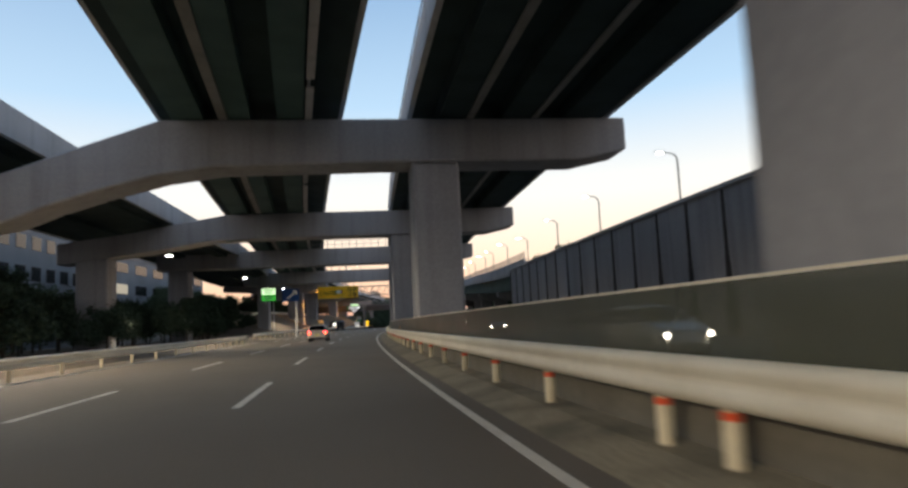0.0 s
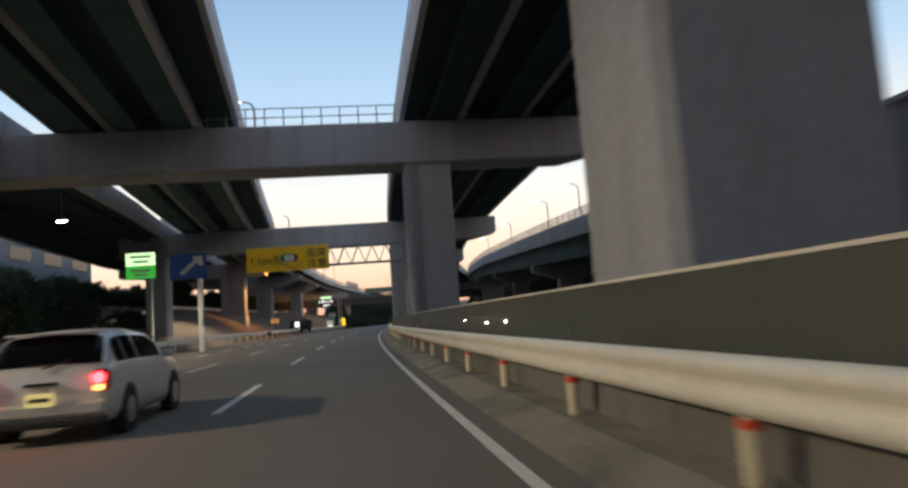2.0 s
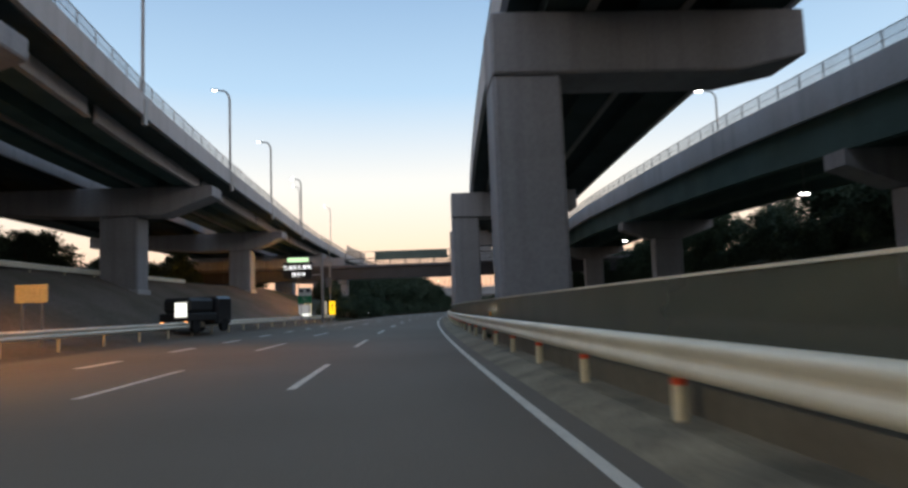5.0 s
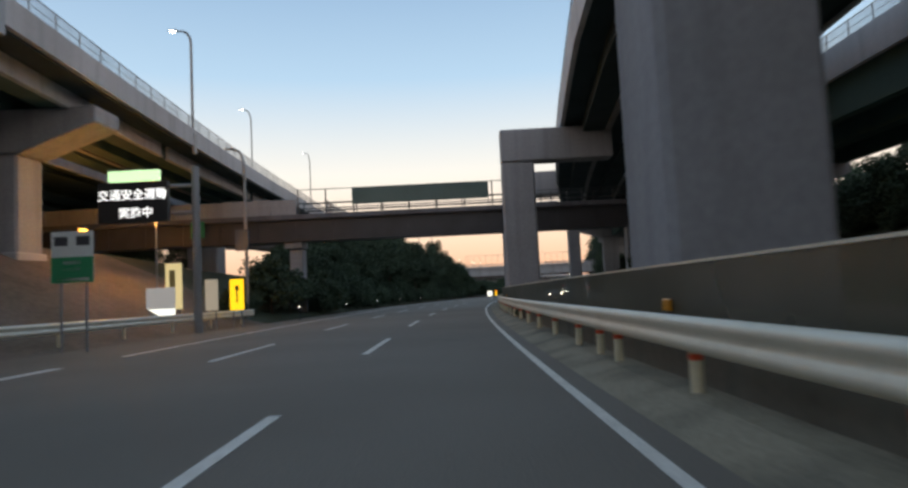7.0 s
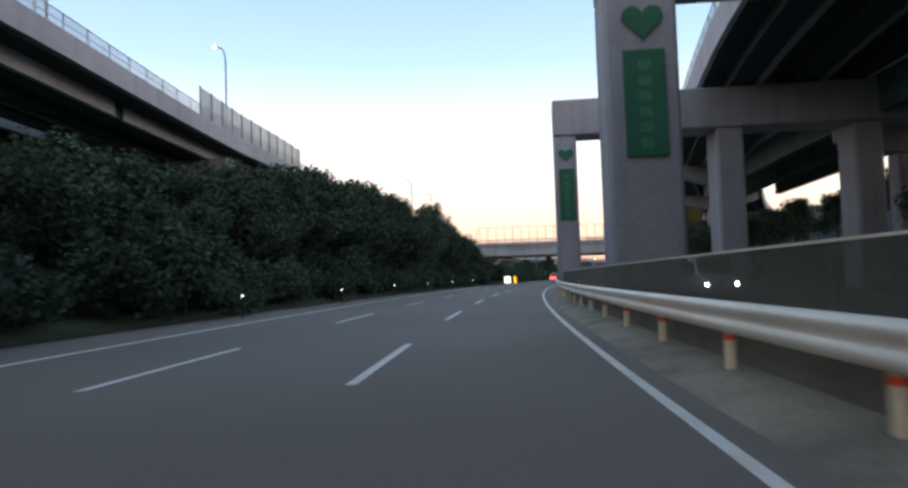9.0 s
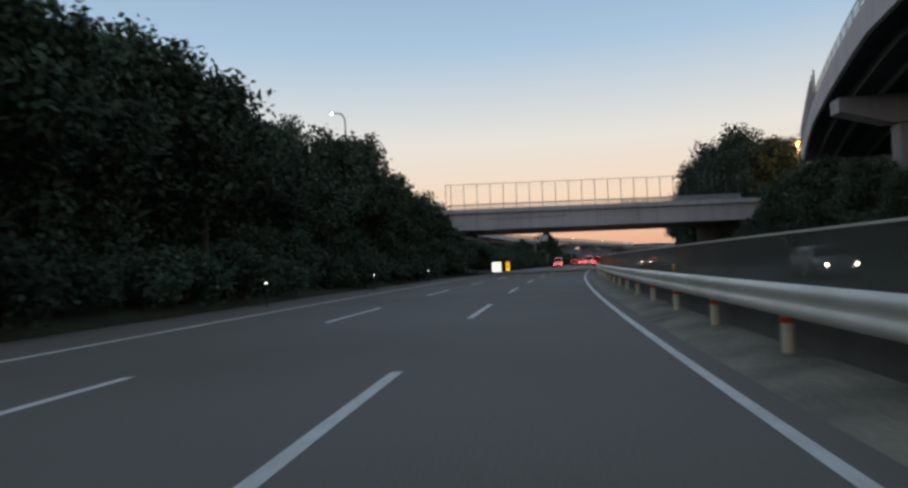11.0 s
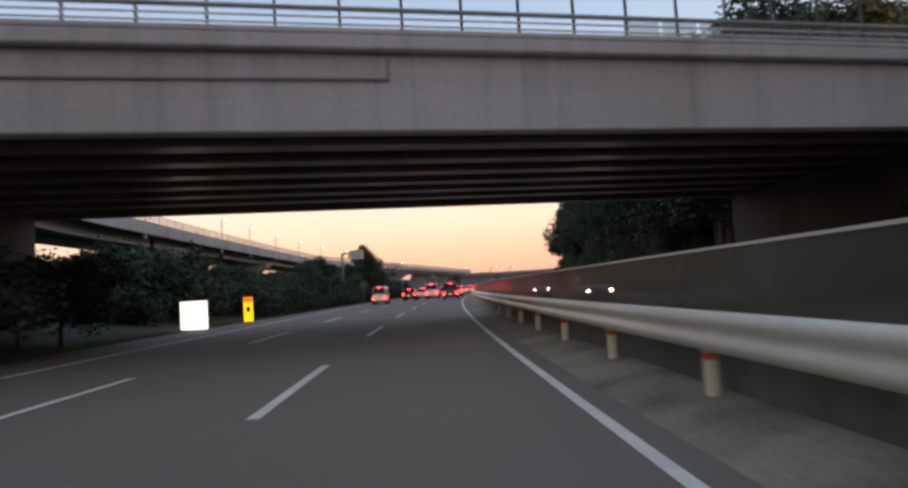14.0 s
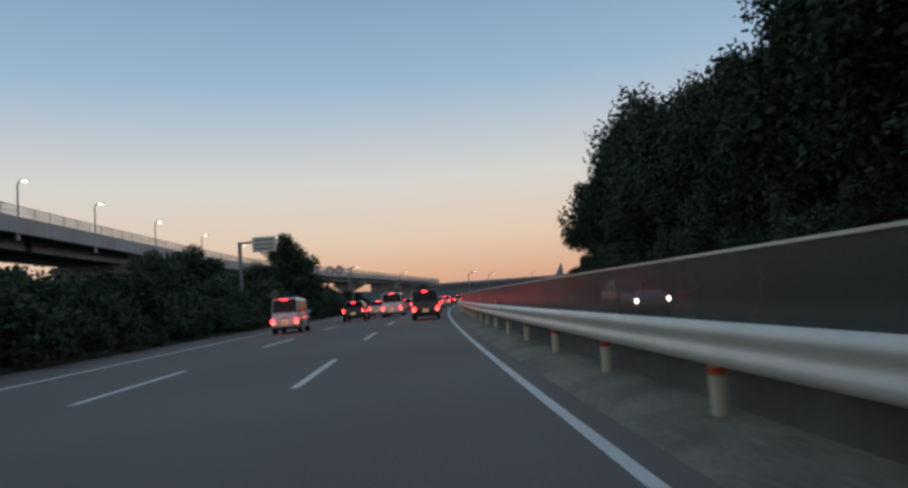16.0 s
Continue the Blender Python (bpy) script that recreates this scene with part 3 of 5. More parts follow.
part("abutment", tidy(bm), DARK_CONCRETE, b2, "dark concrete abutment with stains")


wing = thing("wing_wall", "pale concrete wing wall on the slope beyond the bridge", "wall", kind="structure", at=stand(362, 17.8, 0, 4))
bm = bmesh.new()
extrude(bm, [(0, -0.4), (9, -0.4), (9, 6.4), (3.4, 6.4), (3.1, 5.1), (0, 4.9)], 0.5)
part("wall_face", tidy(bm), CONCRETE_NEW, wing)
bm = bmesh.new()
box(bm, (-0.1, -0.08, 4.9), (3.1, 0.55, 5.08), bevel=0.03)
part("coping", tidy(bm), CONCRETE_NEW, wing, "pale coping")

# ---- piers of the curving elevated road ----
SHAFT = {143.0: (-22.85, -19.55), 173.0: (-24.7, -21.9), 203.0: (-24.5, -22.0)}
for s in (143.0, 173.0, 203.0, 236.0, 268.0, 300.0, 334.0, 366.0, 398.0, 430.0, 462.0, 500.0, 540.0, 580.0, 620.0, 655.0):
    z, u = left_top(s) - 1.12, left_edge(s)
    p = thing("bridge_pier", "concrete hammerhead pier under the curving elevated road", "bridge pier", "hammerhead piers", at=stand(s, u))
    bm = bmesh.new()
    far = s < 340
    cap = [(-23.0, z), (-0.4, z), (-0.4, z - 0.8), (-4.0, z - 2.1), (-10.0, z - 2.1), (-23.0, z - 1.2)] if far else [(-8.6, z), (-0.4, z), (-0.4, z - 0.8), (-3.2, z - 2.1), (-6.4, z - 2.1), (-8.6, z - 0.8)]
    extrude(bm, cap, 2.3)
    bmesh.ops.bevel(bm, geom=bm.edges[:], offset=0.06, segments=1, affect="EDGES")
    part("cap", tidy(bm), CONCRETE, p)
    bm = bmesh.new()
    a, b = SHAFT.get(s, (u - 8.6, u - 5.6) if far else (u - 6.3, u - 3.3))
    box(bm, (a - u, 0.1, -0.4), (b - u, 2.2, z - 2.1), bevel=0.12)
    part("column", tidy(bm), CONCRETE, p)
    if s in SHAFT:
        bm = bmesh.new()
        box(bm, (a - u - 0.12, -0.02, -0.4), (b - u + 0.12, 2.32, 3.45 if s < 200 else 4.2), bevel=0.06)
        part("plinth", tidy(bm), CONCRETE_NEW, p, "pale concrete foot of the column")
for s in (90.0, 118.0, 150.0, 185.0, 220.0, 260.0):
    z = side_top(s) - 2.72
    p = thing("bridge_pier", "concrete pier under the elevated road beyond the opposite lanes", "bridge pier", "side piers", at=stand(s, 17.0))
    bm = bmesh.new()
    extrude(bm, [(0.3, z), (8.7, z), (8.7, z - 0.7), (6.2, z - 1.6), (2.8, z - 1.6), (0.3, z - 0.7)], 1.6)
    part("cap", tidy(bm), CONCRETE, p)
    bm = bmesh.new()
    box(bm, (3.2, 0.1, -0.4), (5.8, 1.5, z - 1.6), bevel=0.1)
    part("column", tidy(bm), CONCRETE, p)
for s in (285.0, 312.0, 345.0, 380.0):
    u, z = right_edge(s), 12.45 - 1.47
    p = thing("bridge_pier", "concrete pier under the elevated road beside the hillside", "bridge pier", "side piers", at=stand(s, u))
    bm = bmesh.new()
    extrude(bm, [(0.5, z), (10, z), (10, z - 0.9), (7, z - 1.8), (3.5, z - 1.8), (0.5, z - 0.9)], 1.6)
    part("cap", tidy(bm), CONCRETE, p)
    bm = bmesh.new()
    box(bm, (4, 0.1, -0.4), (6.5, 1.5, z - 1.8), bevel=0.1)
    part("column", tidy(bm), CONCRETE, p)

# ---- verge, slopes ----
VERGES = ((-45, 213, SOIL, "bare brown embankment rising from the verge under the elevated road", "embankment"), (213, 639, GRASS_GROUND, "dark grassy bank along the verge", "embankment"))
for first, last, cover, label, category in VERGES:
    bm = bmesh.new()
    rows_ = []
    for s in np.arange(first, last + 1, 6.0):
        steep = float(np.interp(s, [-45, 95, 125, 215, 235, 330, 350, 640], [0, 0, 1.0, 1.0, 0.8, 0.8, 0.3, 0.2]))
        foot = float(np.interp(s, [-45, 50, 90, 180, 215, 640], [-13.4, -13.4, -15.6, -15.4, -13.3, -13.3]))
        line_ = [(-13.38, -0.01), (foot, 0.02), (foot - 1.6, 0.25 + 0.2 * steep), (foot - 5, 0.3 + 2.2 * steep), (foot - 10, 0.3 + 4.4 * steep), (foot - 17, 0.3 + 5.0 * steep), (foot - 45, 0.3 + 5.2 * steep), (foot - 120, -0.4)]
        rows_.append([bm.verts.new(spot(s, u, z + 0.18 * noise.noise(Vector((s * 0.2, u * 0.2, 0))) * (k > 2))) for k, (u, z) in enumerate(line_)])
    for a, b in zip(rows_, rows_[1:]):
        for i in range(len(a) - 1):
            bm.faces.new((a[i], a[i + 1], b[i + 1], b[i]))
    tagged(part("ground", tidy(bm), cover, smooth=True), label, category, kind="structure")
bm = bmesh.new()
rows_ = []
for s in np.arange(74, 640, 6.0):
    g = float(np.interp(s, [74, 90, 260, 345, 640], [0.3, 0.55, 0.6, 1.0, 1.0]))
    line_ = [(15.6, -0.02), (16.4, 0.2), (20, 2.2 * g), (27, 7.0 * g), (36, 11 * g), (60, 12 * g), (140, -0.4)]
    rows_.append([bm.verts.new(spot(s, u, z)) for u, z in line_])
for a, b in zip(rows_, rows_[1:]):
    for i in range(len(a) - 1):
        bm.faces.new((a[i], a[i + 1], b[i + 1], b[i]))
tagged(part("ground", tidy(bm), GRASS_GROUND, smooth=True), "dark grassy hillside beyond the opposite carriageway", "hillside", kind="structure")
bm = bmesh.new()
sweep(bm, [(-15.4, 0.01), (-13.38, 0.004)], 60, 215, 5, closed=False)
tagged(part("road", tidy(bm), ASPHALT), "asphalt of the merging lane", "road", kind="structure")

# ---- verge guard rails ----
def verge_rail(s0, s1, across, base):
    r = thing("guard_rail", "galvanised guard rail on pale posts along the verge", "guard rail")
    bm = bmesh.new()
    sweep(bm, [(d - 0.02, z - 0.17) for d, z in W_BEAM] + [(d - 0.035, z - 0.17) for d, z in reversed(W_BEAM)], s0, s1, 4, across, base)
    part("beam", tidy(bm), ZINC, r)
    bm = bmesh.new()
    rod(bm, (-0.12, 0, -0.3), (-0.12, 0, 0.72), 0.06, sides=10)
    first = part("post", tidy(bm), POST_WHITE, r)
    first.matrix_world = stand(s0 + 0.5, across(s0), base(s0))
    s = s0 + 4.5
    while s < s1:
        c = first.copy()
        scene.collection.objects.link(c)
        c.matrix_world = stand(s, across(s), base(s))
        s += 4.0
    return r


verge_rail(-45, 62, line([(-45, -12.0), (40, -12.0), (62, -13.4)]), level(0.0))
verge_rail(78, 212, line([(78, -15.7), (180, -15.6), (212, -13.8)]), line([(78, 0.1), (120, 0.3), (212, 0.15)]))

# ---- sound screens on the elevated roads ----
def sound_screen(s0, s1, edge, base, side, high=2.2, gap=2.0):
    w = thing("sound_screen", "tall grey translucent sound screen on the elevated road", "screen", "sound screens")
    bm = bmesh.new()
    sweep(bm, rect(0.1 * side, 0.1 * side + 0.03, 0.55, 0.55 + high), s0, s1, gap, edge, base)
    part("panel", tidy(bm), HAZY, w, "hazy grey panels")
    bm = bmesh.new()
    box(bm, (-0.05, -0.05, 0.5), (0.05, 0.05, 0.6 + high))
    first = part("post", tidy(bm), GREY_METAL, w)
    first.matrix_world = stand(s0, edge(s0) + 0.05 * side, base(s0))
    s = s0 + gap
    while s <= s1:
        c = first.copy()
        scene.collection.objects.link(c)
        c.matrix_world = stand(s, edge(s) + 0.05 * side, base(s))
        s += gap


HAZY = clear("hazy_panel", (0.3, 0.31, 0.32), 0.55, 0.4)
sound_screen(262.5, 285, left_edge, left_top, -1)
sound_screen(322, 400, right_edge, level(12.45), 1)

verge_rail(104, 190, line([(104, -24.6), (190, -24.6)]), line([(104, 1.9), (125, 4.1), (190, 4.2)]))

# ---- lamps ----
def street_lamp(s, u, z, high, arm, label, mat):
    """A tapered pole with a curved arm towards the road."""
    p = thing("street_lamp", label, "street lamp", "street lamps", at=stand(s, u, z))
    bm = bmesh.new()
    pts = [Vector((0, 0, 0)), Vector((0, 0, high * 0.88))]
    for k in range(1, 6):
        a = k / 5 * math.pi / 2
        pts.append(Vector((arm * (1 - math.cos(a)) * 0.5, 0, high * 0.88 + high * 0.12 * math.sin(a))))
    pts.append(Vector((arm, 0, high * 1.01)))
    thick = 0.1 if high > 4 else 0.065
    for k, (a, b) in enumerate(zip(pts, pts[1:])):
        rod(bm, a, b, thick - 0.005 * k, thick - 0.005 * (k + 1), sides=8)
    part("pole", tidy(bm), GREY_METAL, p)
    if z > 7.5:
        bm = bmesh.new()
        box(bm, (-0.02 if arm < 0 else -0.2, -0.2, -1.15), (0.2 if arm < 0 else 0.02, 0.2, 0.25), bevel=0.03)
        part("bracket", tidy(bm), GREY_METAL, p, "dark steel bracket on the parapet")
    bm = bmesh.new()
    box(bm, (arm - 0.3, -0.12, high * 1.01 - 0.02), (arm + 0.3, 0.12, high * 1.01 + 0.07), bevel=0.03)
    part("head", tidy(bm), WHITE_METAL, p)
    bm = bmesh.new()
    box(bm, (arm - 0.2, -0.1, high * 1.01 - 0.07), (arm + 0.2, 0.1, high * 1.01 - 0.021), bevel=0.015)
    part("lens", tidy(bm), mat, p, "bright lit lens")
    return p


for s in (8.0, 62.0, 98.0, 157.5, 177.5, 195.0, 215.8):
    street_lamp(s, left_edge(s) - 0.12, left_top(s) + 0.3, 7.2, -1.2, "tall grey street lamp lit white on the elevated road", LAMP_WHITE)
for s in (259.3, 287.5):
    street_lamp(s, outer_edge(s) + 1.1, 12.3 - 0.4, 15.0, -1.2, "very tall grey street lamp lit white beside the outer deck", LAMP_WHITE)
for s in (340.5, 356.0):
    street_lamp(s, left_edge(s) - 0.12, left_top(s) + 0.3, 9.0, -1.6, "tall grey street lamp lit white above the trees", LAMP_WHITE)
for s in (390.0, 411.0, 422.0, 434.5, 448.0, 463.0, 480.0, 500.0):
    street_lamp(s, left_edge(s) - 0.12, left_top(s) + 0.3, 3.0, 0.5, "short lit street lamp on the elevated road", LAMP_FAR)
for s in (12.5, 27.5, 42.5, 56.0, 71.0, 86.0, 101.5, 113.5, 137.0, 165.0):
    street_lamp(s, 18.4, max(7.0, side_top(s)) if s > 76 else 7.0, 3.9, -1.1, "lit street lamp above the side road wall", LAMP_WHITE)

for s, u, z in ((143.95, -16.5, 9.25), (207, -17.3, 6.5), (368, 28.9, 17.1), (360, 26.2, 15.0), (271, -25.1, 10.5), (271.4, -25.4, 9.6), (217.0, -27.0, 6.8)):
    p = thing("flood_lamp", "small orange sodium lamp fixed under the elevated road", "lamp", "sodium lamps", at=stand(s, u, z))
    bm = bmesh.new()
    box(bm, (-0.25, -0.15, 0.0), (0.25, 0.15, 0.22), bevel=0.05)
    part("housing", tidy(bm), GREY_METAL, p)
    bm = bmesh.new()
    box(bm, (-0.22, -0.12, -0.06), (0.22, 0.12, -0.002))
    part("lens", tidy(bm), LAMP_ORANGE, p, "glowing orange lens")
    spread = s in (207, 217) or s > 340
    if spread:
        bm = bmesh.new()
        rod(bm, (0, 0.2, -2.5 if s == 217 else -6.3 if s == 207 else -4.6 if s == 368 else -3.0), (0, 0.2, 0.1), 0.05, sides=8)
        part("pole", tidy(bm), GREY_METAL, p)
    ld = bpy.data.lights.new("sodium", "POINT" if spread else "SPOT")
    if not spread:
        ld.spot_size, ld.spot_blend = 2.4, 0.5
    ld.energy, ld.color, ld.shadow_soft_size = {143.95: 1900, 207: 480, 217.0: 520, 271: 160, 271.4: 120}.get(s, 900), (1.0, 0.45, 0.1), 0.2
    lo = new("bulb", ld)
    lo.parent = p
    lo.location = (0, 0, -0.3)
# the lamps at -18 and 16 are unseen, added to brighten the near road
for s, u, z, watts in ((-18, -17.6, 7.4, 3600), (16, -17.6, 7.6, 3800), (50, -17.6, 8.0, 3800), (84, -17.9, 8.35, 3000), (118, -18.6, 8.65, 2200), (108, 26, 5.5, 900), (130.8, 22, 6.4, 250), (160, 21, 7.0, 250), (195, 20, 7.6, 250)):
    p = thing("ceiling_lamp", "white lamp under the elevated roads", "lamp", "under-deck lamps", at=stand(s, u, z))
    bm = bmesh.new()
    box(bm, (-0.3, -0.15, 0.0), (0.3, 0.15, 0.15), bevel=0.04)
    part("housing", tidy(bm), GREY_METAL, p)
    bm = bmesh.new()
    box(bm, (-0.26, -0.12, -0.05), (0.26, 0.12, -0.002))
    part("lens", tidy(bm), LAMP_WHITE, p, "lit lens")
    bm = bmesh.new()
    rod(bm, (0, 0, 0.15), (0, 0, 3.5 if u < 0 else 1.6), 0.03, sides=6)
    part("hanger", tidy(bm), GREY_METAL, p)
    ld = bpy.data.lights.new("lamp", "SPOT")
    ld.spot_size, ld.spot_blend = 2.3, 0.35
    ld.energy, ld.color, ld.shadow_soft_size = watts, (1.0, 0.9, 0.72), 0.2
    lo = new("bulb", ld)
    lo.parent = p
    lo.matrix_local = pose(0, 0, -0.3, 0, -23 if u < 0 else 0, 0)


# ---- signs ----
YELLOW = material("yellow_sheet", (0.95, 0.58, 0.02), 0.45, spots=0.04, coarse=0.6, stain=0.2)
GREEN = material("green_sheet", (0.02, 0.26, 0.11), 0.45, spots=0.04, stain=0.2)
BLUE = material("blue_sheet", (0.02, 0.1, 0.32), 0.45, spots=0.04, stain=0.2)
PALE = material("pale_sheet", (0.68, 0.7, 0.66), 0.5, spots=0.04, stain=0.25)
BLACK = material("black_paint", (0.02, 0.02, 0.02), 0.5, spots=0.05)
RED = material("red_paint", (0.45, 0.03, 0.03), 0.5, spots=0.05)
# glowing faces; on plain boards the glow stands in for light on the sheet
GLOW_WHITE = glow("glowing_white_face", (0.95, 1.0, 0.95), 1.0)
GLOW_YELLOW = glow("glowing_yellow_face", (1.0, 0.62, 0.02), 1.0)
GLOW_GREEN = glow("glowing_pale_green_face", (0.62, 1.0, 0.58), 0.9)
LED = glow("white_led", (0.9, 0.95, 1.0), 1.3)


def writing(text, size, m, parent, mat, wide=1.0):
    """Raised lettering in the built-in font, its foot at m, read from the road."""
    cu = bpy.data.curves.new("writing", "FONT")
    cu.body, cu.size, cu.extrude, cu.align_x = text, size, 0.004, "CENTER"
    cu.offset = size * 0.006
    tmp = bpy.data.objects.new("writing", cu)
    scene.collection.objects.link(tmp)
    bpy.context.view_layer.update()
    me = bpy.data.meshes.new_from_object(tmp.evaluated_get(bpy.context.evaluated_depsgraph_get()))
    bpy.data.objects.remove(tmp)
    me.materials.clear()
    me.materials.append(mat)
    ob = new("lettering", me)
    ob.parent = parent
    ob.matrix_local = m @ pose(0, 0, 0, 90) @ Matrix.Diagonal((wide, 1, 1, 1))
    return ob


def plate(name, parent, x0, x1, z0, z1, mat, y=0.0, thick=0.05, label="", bevel=0.012):
    bm = bmesh.new()
    box(bm, (x0, y, z0), (x1, y + thick, z1), bevel=bevel)
    return part(name, tidy(bm), mat, parent, label)


# yellow warning board on a lattice cantilever
g = thing("overhead_sign", "yellow warning board on a steel lattice arm over the lanes", "road sign", at=stand(94, 0))
plate("board", g, -9.35, -3.35, 5.45, 7.25, YELLOW, label="yellow board with black border and lettering")
writing("1.1km先", 0.78, pose(-7.95, -0.006, 6.0), g, BLACK, 0.85)
writing("追突", 0.72, pose(-4.3, -0.006, 6.45), g, BLACK)
writing("注意", 0.72, pose(-4.25, -0.006, 5.65), g, BLACK)
arc = lambda c, r, a0, a1: [(c + r * math.cos(a), 6.4 + r * math.sin(a)) for a in np.linspace(a0, a1, 13)]
for pts, mat in ((arc(-6.6, 0.24, math.pi / 2, 1.5 * math.pi), GREEN), ([(-6.6, 6.16), (-5.9, 6.16), (-5.9, 6.64), (-6.6, 6.64)], PALE), (arc(-5.9, 0.24, -math.pi / 2, math.pi / 2), RED)):
    bm = bmesh.new()
    extrude(bm, pts, 0.008, pose(0, -0.01, 0))
    part("symbol", tidy(bm), mat, g)
bm = bmesh.new()
extrude(bm, arc(-6.6, 0.29, math.pi / 2, 1.5 * math.pi) + arc(-5.9, 0.29, -math.pi / 2, math.pi / 2), 0.006, pose(0, -0.006, 0))
part("symbol", tidy(bm), BLACK, g)
bm = bmesh.new()
for a, b in (((-6.95, 6.1), (-6.0, 5.55)), ((-6.0, 5.55), (-5.3, 6.1))):
    rod(bm, (a[0], -0.006, a[1]), (b[0], -0.006, b[1]), 0.02, sides=6)
part("symbol", tidy(bm), BLACK, g)
for z in (5.75, 7.1):
    for y in (0.15, 0.95):
        bm = bmesh.new()
        rod(bm, (-9.3, y, z), (2.4, y, z), 0.06, sides=8)
        part("chord", tidy(bm), GREY_METAL, g)
bm = bmesh.new()
for k in range(11):
    x = -9.0 + k * 1.04
    for y in (0.15, 0.95):
        rod(bm, (x, y, 5.75), (x + 0.52, y, 7.1), 0.03, sides=6)
        rod(bm, (x + 0.52, y, 7.1), (x + 1.04, y, 5.75), 0.03, sides=6)
part("lattice", tidy(bm), GREY_METAL, g)
bm = bmesh.new()
rod(bm, (2.45, 0.55, -0.2), (2.45, 0.55, 7.6), 0.28, sides=20)
part("column", tidy(bm), GREY_METAL, g, smooth=False)

g = thing("road_sign", "green and white direction board on a slim pale pole", "road sign", at=stand(93, 0))
# the direction board's brightness is put in as a glow
plate("board", g, -17.45, -15.45, 5.45, 6.35, glow("glowing_green_face", (0.04, 0.55, 0.07), 0.45), label="green lower board made to glow")
plate("board", g, -17.45, -15.45, 6.38, 7.3, GLOW_GREEN, label="pale green board made to glow")
for z, w in ((5.95, 1.3), (5.65, 0.9)):
    plate("bar", g, -16.45 - w / 2, -16.45 + w / 2, z, z + 0.16, PALE, y=-0.008, thick=0.008, bevel=0)
for z, w in ((6.95, 1.4), (6.6, 1.0)):
    plate("bar", g, -16.45 - w / 2, -16.45 + w / 2, z, z + 0.14, GREEN, y=-0.008, thick=0.008, bevel=0)
bm = bmesh.new()
rod(bm, (-15.75, 0.15, -0.1), (-15.75, 0.15, 7.3), 0.08, sides=12)
part("pole", tidy(bm), WHITE_METAL, g)
g = thing("road_sign", "blue direction board with a white arrow", "road sign", at=stand(93.4, 0))
plate("board", g, -14.6, -12.05, 5.25, 7.1, BLUE)
bm = bmesh.new()
extrude(bm, [(-13.9, 5.6), (-13.6, 5.6), (-12.6, 6.5), (-12.6, 6.2), (-12.3, 6.2), (-12.3, 6.9), (-13.0, 6.9), (-13.0, 6.65), (-12.85, 6.65), (-13.9, 5.75)], 0.008, pose(0, -0.009, 0))
part("arrow", tidy(bm), PALE, g)
bm = bmesh.new()
box(bm, (-12.75, 0.08, -0.1), (-12.4, 0.4, 7.0), bevel=0.05)
part("pole", tidy(bm), WHITE_METAL, g, "thick pale pole")

# lit message board and small roadside signs
g = thing("message_board", "dark electronic message board with white lit characters", "message board", at=stand(203, 0))
plate("board", g, -18.1, -14.8, 5.3, 7.2, BLACK, thick=0.3, label="black display face")
plate("header", g, -17.6, -15.2, 7.25, 7.75, GLOW_GREEN, thick=0.25, label="pale green lit header")
writing("交通安全運動", 0.55, pose(-16.45, -0.008, 6.4), g, LED)
writing("実施中", 0.55, pose(-16.3, -0.008, 5.55), g, LED)
bm = bmesh.new()
rod(bm, (-13.7, 0.6, 0.0), (-13.7, 0.6, 7.9), 0.2, 0.17, sides=16)
part("pole", tidy(bm), GREY_METAL, g, "stout grey pole")
for z in (5.7, 7.0):
    bm = bmesh.new()
    rod(bm, (-18.0, 0.45, z), (-13.7, 0.6, z), 0.09, sides=10)
    part("arm", tidy(bm), GREY_METAL, g)
street_lamp(213.4, -14.6, 0.0, 10.8, -0.9, "slim grey roadside lamp post, not lit", GREY_METAL)
g = thing("sign_panel", "dark blue-grey square panel fixed to the lamp post", "road sign", at=stand(213.0, -14.6))
plate("board", g, -0.55, 0.3, 4.5, 5.8, material("slate_sheet", (0.08, 0.1, 0.13), 0.5), thick=0.12)
bm = bmesh.new()
rod(bm, (-0.4, 0.18, 5.2), (0.0, 0.3, 5.2), 0.03, sides=6)
part("clamp", tidy(bm), GREY_METAL, g)
plate("sign_panel", cross, -23.2, -22.1, 6.6, 7.9, GREEN, y=-0.5, thick=0.06, label="small green panel on the bridge side")


def stand_sign(name, label, s, u0, u1, z0, z1, mat, marks=(), poles=True):
    g = thing(name, label, "road sign", "roadside signs", at=stand(s, 0))
    plate("board", g, u0, u1, z0, z1, mat)
    for a, b, c, d, m in marks:
        plate("bar", g, u0 + a * (u1 - u0), u0 + b * (u1 - u0), z0 + c * (z1 - z0), z0 + d * (z1 - z0), m, y=-0.009, thick=0.009, bevel=0)
    if poles:
        for x in (u0 + 0.2 * (u1 - u0), u0 + 0.8 * (u1 - u0)):
            bm = bmesh.new()
            rod(bm, (x, 0.09, 0.0), (x, 0.09, z1), 0.04, sides=8)
            part("pole", tidy(bm), GREY_METAL, g)
    return g


